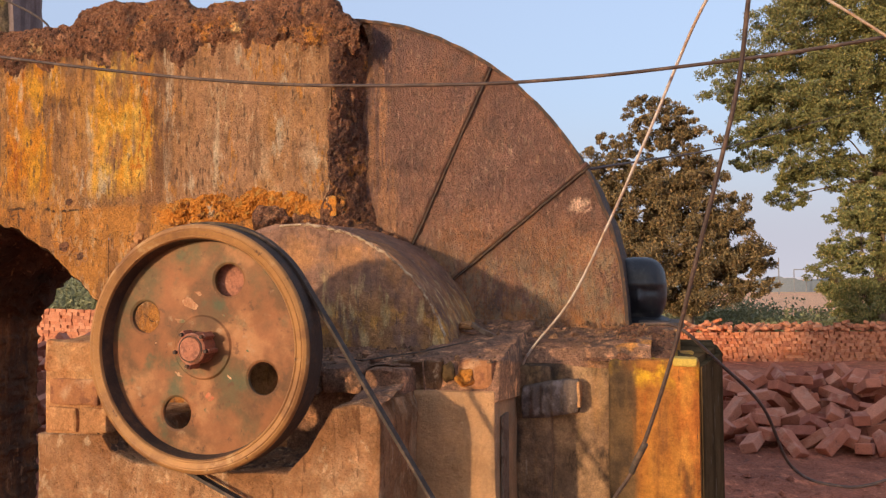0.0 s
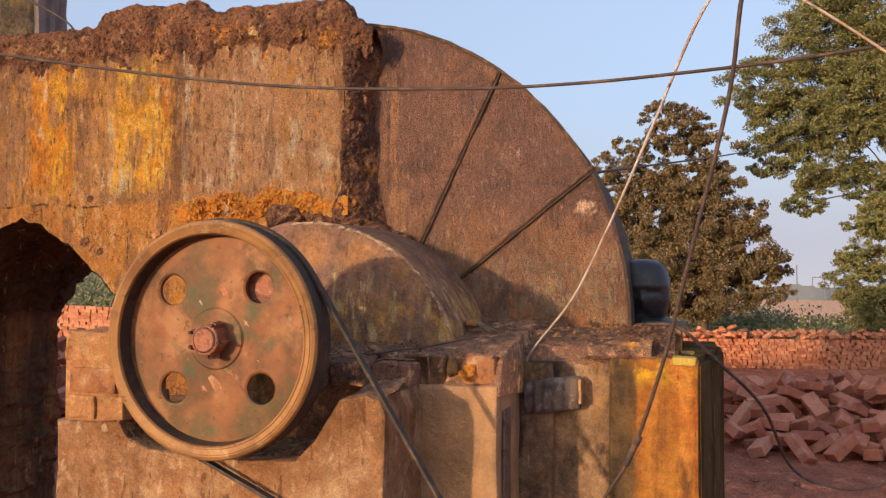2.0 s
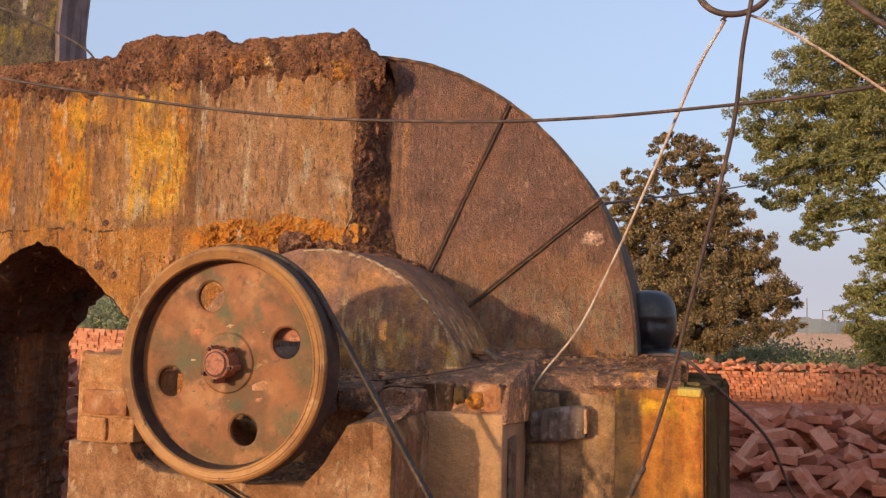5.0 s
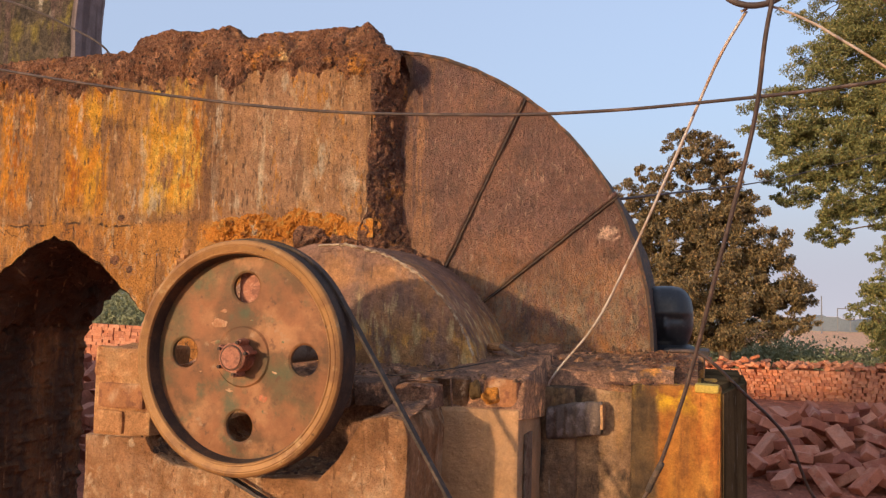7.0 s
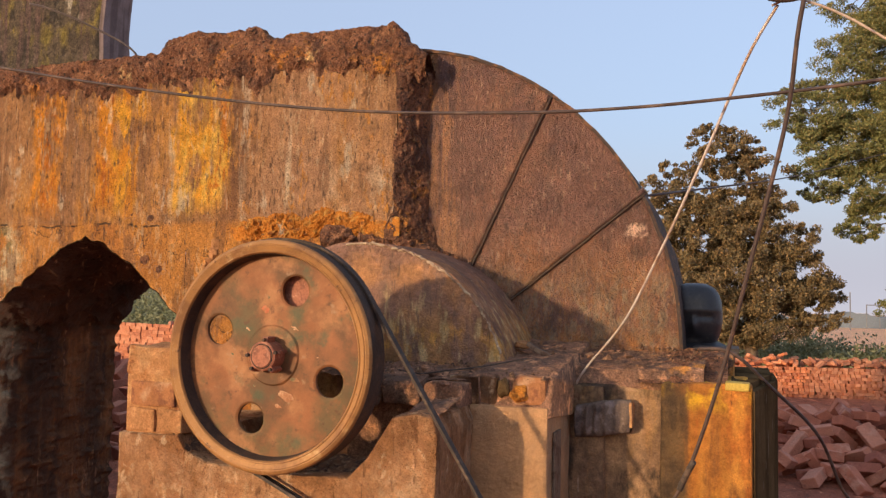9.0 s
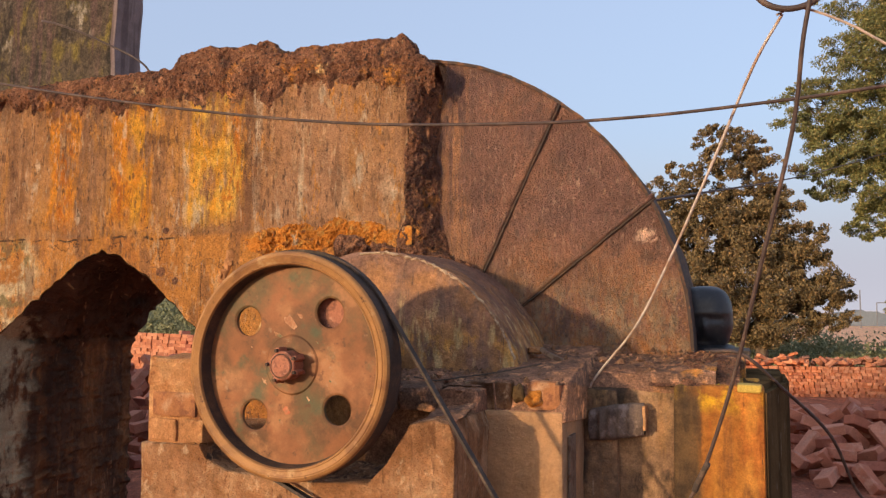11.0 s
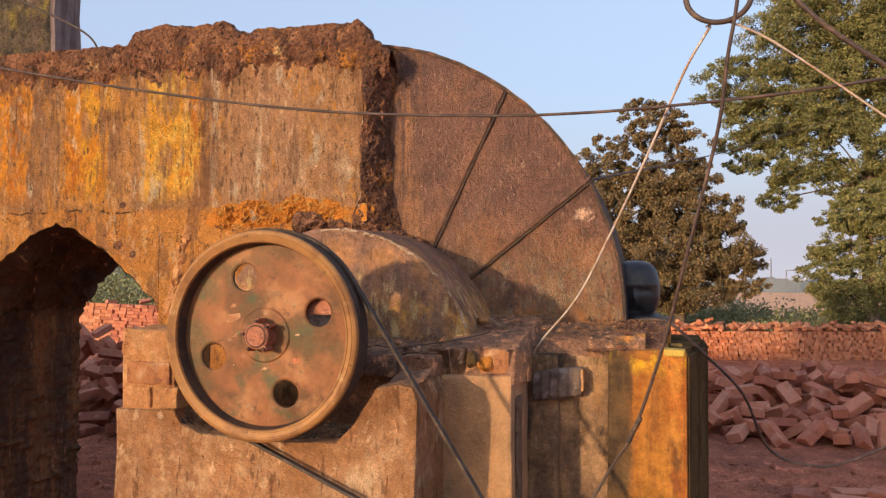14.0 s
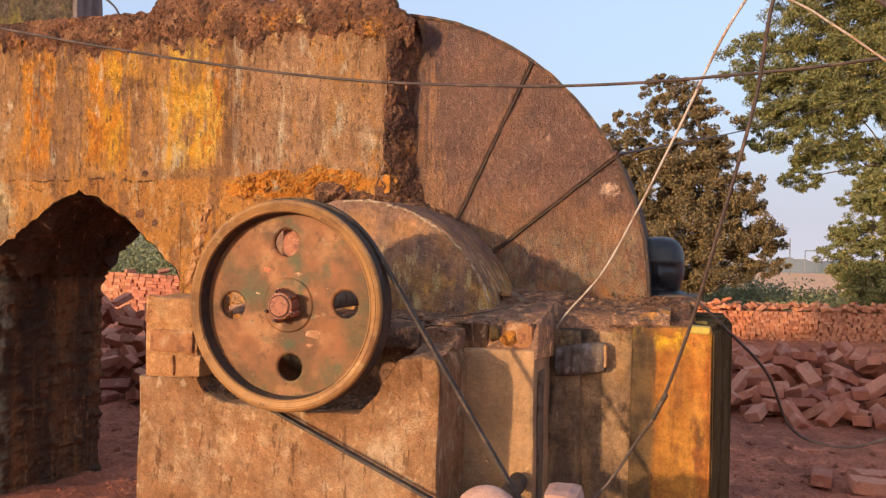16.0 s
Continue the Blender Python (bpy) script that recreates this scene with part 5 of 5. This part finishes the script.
cable("overhead_wire", [(-4.6, 1.8, 2.52), (-3.8, 1.8, 2.29), (-3.0, 1.8, 2.09), (-2.249, 1.8, 1.917), (-1.537, 1.8, 1.777), (-0.95, 1.8, 1.686), (-0.457, 1.8, 1.647), (-0.169, 1.8, 1.640), (0.092, 1.8, 1.648), (0.406, 1.8, 1.668), (0.8, 1.8, 1.715), (1.3, 1.8, 1.79), (2.2, 1.8, 1.95)], 0.0042, DARKWIRE, "thin brown wire slung in front of the wall")
cable("white_wire", [(-0.395, 2.44, 0.45), (-0.402, 2.43, 0.75), (-0.395, 2.44, 0.885), (-0.355, 2.40, 0.955), (-0.217, 2.25, 1.11), (-0.099, 2.10, 1.311), (0.018, 1.93, 1.532), (0.12, 1.80, 1.74), (0.185, 1.756, 1.845)], 0.0036, WHITEWIRE, "white plastic wire tied to the cable loop")
cable("beige_wire", [(0.172, 1.75, 1.842), (0.21, 1.745, 1.853), (0.259, 1.75, 1.838), (0.329, 1.75, 1.797), (0.404, 1.75, 1.74), (0.9, 1.75, 1.36), (1.6, 1.75, 1.0)], 0.0030, BEIGEWIRE, "beige plastic wire leading away from the loop")
NEAR = Vector((0.07, -0.2, 1.17))


def nearer(points, f=0.86):
    return [NEAR + (Vector(p) - NEAR) * f for p in points]


cable("dark_cable", nearer([(-0.92, 2.0, -0.35), (-0.80, 2.05, -0.28), (-0.62, 2.1, -0.15), (-0.42, 2.13, 0.12), (-0.30, 2.15, 0.30), (-0.19, 2.2, 0.42), (-0.101, 2.2, 0.566), (-0.034, 2.161, 0.685), (0.055, 2.07, 0.956), (0.125, 1.95, 1.241), (0.207, 1.85, 1.584), (0.231, 1.78, 1.779), (0.262, 1.75, 2.0), (0.30, 1.70, 2.6)]), 0.0045, DARKWIRE, "brown rubber cable hanging past the plinth")
cable("cable_splice", nearer([(-0.05, 2.17, 0.65), (-0.038, 2.163, 0.68), (-0.012, 2.14, 0.735)]), 0.0073, RUBBER, "black taped splice on the brown cable", 4)
loop_points = [(0.205 + 0.082 * math.cos(a), 1.745 + 0.02 * math.sin(a), 1.922 + 0.078 * math.sin(a)) for a in [math.pi * k / 24 for k in range(48)]]
tagged(finish("cable_loop", tube_bm([Vector(p) for p in loop_points], 0.0075, 8, closed=True), DARKWIRE, smooth=True), "coiled loop of thick brown cable", "cable", "cables and wires")
cable("thick_cable", nearer([(0.266, 1.745, 2.06), (0.399, 1.7, 1.884), (0.503, 1.7, 1.782), (0.8, 1.7, 1.55)]), 0.0053, DARKWIRE, "thick brown cable overhead")
cable("black_wire", [(-0.02, 2.62, 1.02), (0.082, 2.6, 1.011), (0.205, 2.7, 0.895), (0.361, 2.9, 0.722), (0.474, 3.1, 0.48), (0.622, 3.2, 0.397), (0.83, 3.3, 0.403), (1.3, 3.5, 0.6)], 0.0058, DARKWIRE, "thin black wire drooping from the plinth")
cable("distant_wire", [(-0.33, 3.1, 1.59), (0.78, 9, 2.60), (2.5, 14, 3.72), (4.95, 21.2, 5.30)], 0.006, DARKWIRE, "thin overhead wire running from the housing to the tall tree")
cable("slack_wire", [(-3.9, 3.35, 2.90), (-3.702, 3.3, 2.833), (-3.393, 3.3, 2.702), (-3.047, 3.3, 2.51), (-2.9, 3.2, 2.27)], 0.006, DARKWIRE, "slack dark wire over the wall top")
cable("ledge_wire", [(-0.88, 2.10, 0.945), (-0.80, 2.09, 0.938), (-0.72, 2.10, 0.95), (-0.62, 2.12, 0.965), (-0.5, 2.2, 0.99)], 0.0022, RUBBER, "thin black wire lying on the ledge", 6, 6)


# ---- trees and scrub ----
def leaf_mesh(name, clumps, per, size, spread, seed, material, parent):
    """Clumps of small folded leaves, as one mesh."""
    rng = np.random.default_rng(seed)
    total = sum(max(8, int(per * r)) for *_, r in clumps)
    verts = np.empty((total, 4, 3))
    k = 0
    for cx, cy, cz, r in clumps:
        n = max(8, int(per * r))
        d = rng.normal(size=(n, 3))
        d /= np.linalg.norm(d, axis=1)[:, None]
        c = np.array((cx, cy, cz)) + d * (r * spread * rng.random(n) ** 0.45)[:, None] * np.array((1, 1, 0.72))
        a = rng.normal(size=(n, 3))
        a[:, 2] -= 0.5
        a /= np.linalg.norm(a, axis=1)[:, None]
        b = np.cross(a, rng.normal(size=(n, 3)))
        b /= np.linalg.norm(b, axis=1)[:, None]
        s = size * rng.uniform(0.6, 1.35, n)[:, None]
        verts[k:k + n, 0], verts[k:k + n, 2] = c - a * s, c + a * s
        verts[k:k + n, 1], verts[k:k + n, 3] = c + b * s * 0.42, c - b * s * 0.42
        k += n
    me = bpy.data.meshes.new(name)
    me.from_pydata(verts.reshape(-1, 3).tolist(), [], np.arange(total * 4).reshape(-1, 4).tolist())
    me.materials.append(material)
    ob = new(name, me)
    ob.parent = parent
    return ob


def limb(bm, a, b, r, rng, bend=0.12):
    a, b = Vector(a), Vector(b)
    d = (b - a).length
    mid = [a.lerp(b, t) + Vector((rng.gauss(0, bend), rng.gauss(0, bend), rng.gauss(0, bend * 0.4))) * d * 0.35 for t in (0.33, 0.66)]
    tube_bm(spline([a, *mid, b], 5), (r, r * 0.45), 7, bm)
    return b


def tree(label, foot, fork, lobes, per, size, material, seed, trunk_r):
    """foot and fork of the trunk; lobes of the crown as (x, y, z, rx, rz, clumps)."""
    rng = random.Random(seed)
    tr = empty("tree", label, "tree", "trees")
    bm = bmesh.new()
    top = max(lobe[2] for lobe in lobes)
    stem = spline([foot, Vector(foot).lerp(Vector(fork), 0.5) + Vector((rng.gauss(0, 0.1), 0, 0)), fork, Vector(fork) + Vector((rng.gauss(0, 0.15), 0, (top - fork[2]) * 0.5)), Vector((fork[0] + rng.gauss(0, 0.2), fork[1], top))], 8)
    tube_bm(stem, (trunk_r, trunk_r * 0.15), 10, bm)
    part("trunk", bm, BARK, tr, smooth=True)
    clumps = []
    for x, y, z, rx, rz, n in lobes:
        bm = bmesh.new()
        want = max(fork[2], z - 0.75 * abs(x - fork[0]) - 0.5)
        start = min(stem, key=lambda q: abs(q.z - want))
        hub = limb(bm, start, (x, y, z - rz * 0.35), trunk_r * 0.15, rng)
        for i in range(n * 10):
            u, w = rng.uniform(-1, 1), rng.uniform(0, 2 * math.pi)
            f = rng.uniform(0.25, 1.25) * math.sqrt(max(0, 1 - u * u))
            q = (x + rx * f * math.cos(w), y + rx * 0.8 * f * math.sin(w), z + rz * u)
            clumps.append((*q, rng.uniform(0.09, 0.26) * max(0.6, rx)))
            if i % 14 == 0:
                limb(bm, hub, q, trunk_r * 0.07, rng)
        part("limb", bm, BARK, tr, smooth=True)
    leaf_mesh("crown", clumps, per, size, 1.0, seed, material, tr)
    return tr


tree("dusty brown-olive tree behind the brick stack", (0.44, 19.16, -0.5), (0.44, 19.16, 1.21),
     [(-1.34, 19.16, 3.94, 0.70, 0.64, 6), (-0.33, 19.16, 4.83, 0.70, 0.64, 6), (0.37, 19.16, 4.00, 0.76, 0.76, 7), (-0.71, 19.16, 2.86, 1.08, 0.76, 11), (0.69, 19.16, 2.86, 1.02, 0.76, 11), (1.20, 19.16, 1.91, 0.95, 0.64, 10), (-0.01, 19.16, 1.71, 1.21, 0.70, 12), (-1.15, 19.41, 1.84, 1.02, 0.76, 9), (1.64, 19.16, 1.14, 0.70, 0.44, 6), (0.37, 19.16, 0.89, 1.02, 0.51, 9), (-0.77, 19.16, 0.83, 1.02, 0.51, 7), (-1.60, 19.16, 3.11, 0.70, 0.57, 6), (1.26, 19.16, 2.60, 0.64, 0.51, 5), (1.90, 19.16, 1.59, 0.51, 0.38, 4), (-0.95, 19.3, 3.45, 0.6, 0.5, 5), (0.75, 19.3, 3.5, 0.6, 0.5, 5), (-0.1, 19.4, 3.4, 0.7, 0.5, 6), (0.45, 19.2, 4.75, 0.4, 0.35, 3)], 1000, 0.036, LEAF_DARK, 3, 0.17)
tree("tall green tree with open feathery crown", (4.72, 19.5, -0.6), (5.0, 21.2, 3.6),
     [(1.9, 21, 6.1, 0.9, 0.7, 14), (3.4, 21, 7.2, 1.3, 1.0, 22), (2.7, 21, 5.2, 1.0, 0.7, 16), (4.6, 21, 8.3, 1.5, 1.1, 22), (6.2, 21, 6.8, 1.6, 1.2, 24), (4.2, 21, 5.6, 1.2, 0.8, 18), (2.0, 21, 4.35, 0.65, 0.5, 9), (3.2, 21, 4.1, 0.9, 0.55, 12), (5.4, 21, 4.6, 1.1, 0.8, 16), (7.2, 21, 4.8, 1.3, 1.0, 16), (6.6, 21, 9.3, 1.6, 1.1, 16), (2.9, 21, 3.3, 0.5, 0.5, 6), (4.4, 21.2, 3.6, 0.7, 0.5, 8), (3.2, 21, 9.2, 1.2, 0.9, 10), (4.4, 21, 2.75, 0.6, 0.5, 8), (5.5, 21.4, 3.2, 0.9, 0.7, 14), (6.4, 21, 3.6, 1.0, 0.8, 14), (5.0, 21, 6.6, 1.3, 0.9, 16), (3.9, 20.6, 4.9, 0.8, 0.5, 9)], 760, 0.034, LEAF_GREEN, 5, 0.17)
tree("low leafy tree beside the tall tree", (4.7, 20.0, -0.6), (4.7, 20.0, 0.5),
     [(3.75, 20, 1.25, 0.5, 0.6, 10), (4.3, 20, 2.0, 0.7, 0.7, 14), (4.9, 20, 2.8, 0.7, 0.6, 12), (4.3, 20, 0.6, 0.7, 0.5, 14), (5.4, 20, 1.2, 0.9, 0.8, 18), (5.8, 20, 2.4, 0.9, 0.7, 14)], 900, 0.032, LEAF_GREEN, 7, 0.12)


def scrub(name, label, spots, per, size, seed):
    clumps = []
    rng = random.Random(seed)
    for x0, x1, y0, y1, h, n in spots:
        for _ in range(n):
            x, y = rng.uniform(x0, x1), rng.uniform(y0, y1)
            r = rng.uniform(0.4, 0.9) * h
            clumps.append((x, y, lie(x, y) + r * 0.55, r))
    ob = leaf_mesh(name, clumps, per, size, 1.0, seed, LEAF_SHRUB, None)
    tagged(ob, label, "scrub", kind="stuff")


scrub("scrub", "low grey-green scrub along the field edge", [(0.5, 10, 21, 26, 1.15, 150), (-3, 1, 21, 26, 1.1, 50)], 560, 0.050, 9)
scrub("scrub", "green bushes beyond the stacked bricks", [(-30, -11, 20, 27, 3.0, 170)], 460, 0.055, 10)

# far woods, tinted blue in place of haze, and poles
def far_woods(y, x_reach, base, top, seed):
    bm = bmesh.new()
    prev = None
    n = 900
    for k in range(n + 1):
        x = -x_reach + 2 * x_reach * k / n
        f = 0.55 + 0.35 * noise.noise((x * 3.2 / top / 8, seed, 0)) + 0.22 * noise.noise((x * 9.0 / top / 8, seed, 4)) + 0.12 * noise.noise((x * 30 / top / 8, seed, 8))
        h = base + (top - base) * max(0.15, f)
        three = (bm.verts.new((x, y, base - 1)), bm.verts.new((x, y, h)), bm.verts.new((x, y + 6, h * 0.9)))
        if prev:
            bm.faces.new((prev[0], three[0], three[1], prev[1]))
            bm.faces.new((prev[1], three[1], three[2], prev[2]))
        prev = three
    return bm


tagged(finish("backdrop", far_woods(96, 160, -0.7, 1.9, 1), HAZE_TINTED), "far line of woods with blue haze put into the colour", "backdrop", kind="structure")
# added emissive sheet that paints in the horizon haze
tagged(finish("backdrop", sheet_bm(48, 12, lambda u, v: Vector((420 * math.sin(2.2 * (u - 0.5)), 420 * math.cos(2.2 * (u - 0.5)), -6 + 116 * v))), PAINTED_HAZE), "added glowing sheet painted as pale haze over the far horizon", "backdrop", kind="structure")
tagged(finish("utility_pole", tube_bm([Vector((10.4, 84, -1)), Vector((10.4, 84, 3.0))], (0.07, 0.05), 6), POLE), "thin grey pole standing far off in the field", "pole", "far poles")
gate = empty("field_gate", "thin grey gate frame standing far off in the field", "gate")
for x in (12.9, 14.1):
    part("post", tube_bm([Vector((x, 92, -1)), Vector((x, 92, 1.9))], 0.05, 6), POLE, gate)
part("crossbar", tube_bm([Vector((12.9, 92, 1.86)), Vector((14.1, 92, 1.86))], 0.05, 6), POLE, gate)

# ---- bricks ----
BL, BW, BH = 0.228, 0.110, 0.072


def brick_mesh(seed, material=BRICK):
    bm = box_bm(-BL / 2, BL / 2, -BW / 2, BW / 2, -BH / 2, BH / 2, 0.005, 1)
    for v in bm.verts:
        v.co += noise.noise_vector(v.co * 9 + Vector((seed * 3.1, 0, 0))) * 0.006
    me = bpy.data.meshes.new("brick")
    bm.to_mesh(me)
    bm.free()
    me.materials.append(material)
    return me


BRICK_MESHES = [brick_mesh(k) for k in range(6)]
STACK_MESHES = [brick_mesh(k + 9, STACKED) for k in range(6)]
pick = random.Random(77)


def lay(parent, m, meshes=BRICK_MESHES):
    ob = new("brick", pick.choice(meshes))
    ob.parent = parent
    ob.matrix_basis = m


def heap(name, label, area, count, height, seed, group="brick heaps"):
    """Bricks tipped in a heap: area gives x0, x1, y0, y1, and height the heap's top above the ground."""
    hp = empty(name, label, "brick heap", group)
    rng = random.Random(seed)
    x0, x1, y0, y1 = area
    spots = []
    for i in range(count):
        for _ in range(30):
            x, y, = rng.uniform(x0, x1), rng.uniform(y0, y1)
            level = rng.random()
            z = lie(x, y) + 0.035 + level * height(x, y)
            if all((x - a) ** 2 + (y - b) ** 2 + 2.2 * (z - c) ** 2 > 0.0165 for a, b, c in spots):
                break
        else:
            continue
        spots.append((x, y, z))
        flat = level < 0.15
        lay(hp, pose(x, y, z, rng.gauss(0, 6 if flat else 27), rng.gauss(0, 6 if flat else 27), rng.uniform(0, 360)))
    return hp


def rise(a, b, top, x_from):
    return lambda x, y: top * min(1, max(0, (y - a) / (b - a)) + 0.06) * min(1, max(0.2, (x - x_from) / 0.3))


heap("brick_heap", "tumbled heap of pale red bricks on the bare earth", (0.3, 3.3, 5.9, 7.9), 300, rise(5.9, 7.0, 0.37, -0.1), 31)
heap("brick_heap", "tumbled heap of red bricks seen beyond the archway", (-6.6, -3.7, 4.9, 7.2), 280, lambda x, y: 0.62 * min(1, max(0.1, (y - 4.9) / 1.0)), 32)


def stack(name, label, a, b, base, courses, loose, seed, keep, meshes, ends, f=1.0):
    """A long stack of dry-laid bricks from a to b: the keep nearest ones as parts, the rest joined."""
    st = empty(name, label, "brick stack", "brick stacks")
    rng = random.Random(seed)
    a, b = Vector((*a, 0)), Vector((*b, 0))
    way = (b - a).normalized()
    yaw = math.degrees(math.atan2(way.y, way.x))
    length = (b - a).length
    poses = []
    for c in range(courses):
        s = rng.uniform(0, 0.1)
        while s < length:
            header = rng.random() < ends
            w = (BW if header else BL) * f
            p = a + way * (s + w / 2)
            z = base + (c + 0.5) * (BH + 0.003) * f
            poses.append(pose(p.x + rng.gauss(0, 0.008), p.y + rng.gauss(0, 0.018), z, 0, 0, yaw + (90 if header else 0) + rng.gauss(0, 2.0)))
            s += w + 0.014 + (0.02 if rng.random() < 0.08 else 0)
    top = courses * (BH + 0.003) * f
    for _ in range(int(length * loose)):
        p = a + way * rng.uniform(0, length)
        n = Vector((-way.y, way.x, 0)) * rng.uniform(-0.1, 0.5)
        z = base + top + 0.03 + abs(rng.gauss(0, 0.06))
        poses.append(pose(p.x + n.x, p.y + n.y, z, rng.gauss(0, 16), rng.gauss(0, 16), rng.uniform(0, 360)))
    poses = [m @ Matrix.Scale(f, 4) for m in poses]
    poses.sort(key=lambda m: m.translation.length)
    for m in poses[:keep]:
        lay(st, m, meshes)
    box = [Vector((x, y, z)) for x in (-BL / 2, BL / 2) for y in (-BW / 2, BW / 2) for z in (-BH / 2, BH / 2)]
    verts, faces = [], []
    for m in poses[keep:]:
        o = len(verts)
        verts += [m @ v for v in box]
        faces += [[o + i for i in f] for f in ((0, 1, 3, 2), (4, 6, 7, 5), (0, 4, 5, 1), (2, 3, 7, 6), (0, 2, 6, 4), (1, 5, 7, 3))]
    if faces:
        me = bpy.data.meshes.new("far_bricks")
        me.from_pydata([tuple(v) for v in verts], [], faces)
        me.materials.append(BRICKS)
        ob = new("far_bricks", me)
        ob.parent = st
        tagged(ob, kind="stuff")
    return st


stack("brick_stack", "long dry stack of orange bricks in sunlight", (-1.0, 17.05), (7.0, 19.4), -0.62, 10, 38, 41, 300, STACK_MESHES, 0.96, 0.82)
stack("brick_stack", "dry stack of red bricks beyond the archway", (-6.4, 13.2), (-19.0, 17.2), -0.41, 12, 0.6, 42, 300, BRICK_MESHES, 0.0)

# single bricks on the bare earth
for k, (x, y, r) in enumerate(((0.84, 4.62, 80), (1.14, 4.72, 20), (1.08, 4.50, 5), (1.27, 4.72, 70), (1.6, 4.9, 110))):
    ob = new("brick", BRICK_MESHES[k % 6])
    ob.matrix_basis = pose(x, y, lie(x, y) + 0.035, 4, 3, r)
    tagged(ob, "single red brick lying on the bare earth", "brick", "loose bricks")

# rubble grit over the earth
bm_verts, bm_faces = [], []
rng = random.Random(91)
for _ in range(7500):
    x, y = rng.uniform(-5.2, 2.2), rng.uniform(2.9, 5.4)
    r = rng.uniform(0.003, 0.012) * (2.6 if rng.random() < 0.09 else 1)
    z = lie(x, y) + r * 0.3
    o = len(bm_verts)
    bm_verts += [(x + r * rng.uniform(0.6, 1.3), y, z), (x, y + r, z), (x - r * rng.uniform(0.6, 1.3), y, z), (x, y - r, z), (x + r * 0.2, y, z + r * rng.uniform(0.4, 0.9)), (x, y, z - r)]
    bm_faces += [(o, o + 1, o + 4), (o + 1, o + 2, o + 4), (o + 2, o + 3, o + 4), (o + 3, o, o + 4)]
me = bpy.data.meshes.new("grit")
me.from_pydata(bm_verts, [], bm_faces)
me.materials.append(EARTH)
tagged(new("grit", me), "brick grit strewn over the bare earth", "grit", kind="stuff")


# ---- movement ----
def motions():
    spin, start = 980.4, -23.7
    walk(WHEEL, [(k / 30, pose(WX, WY, WZ, 0, -(start + spin * k / 30), 0)) for k in range(481)])


motions()
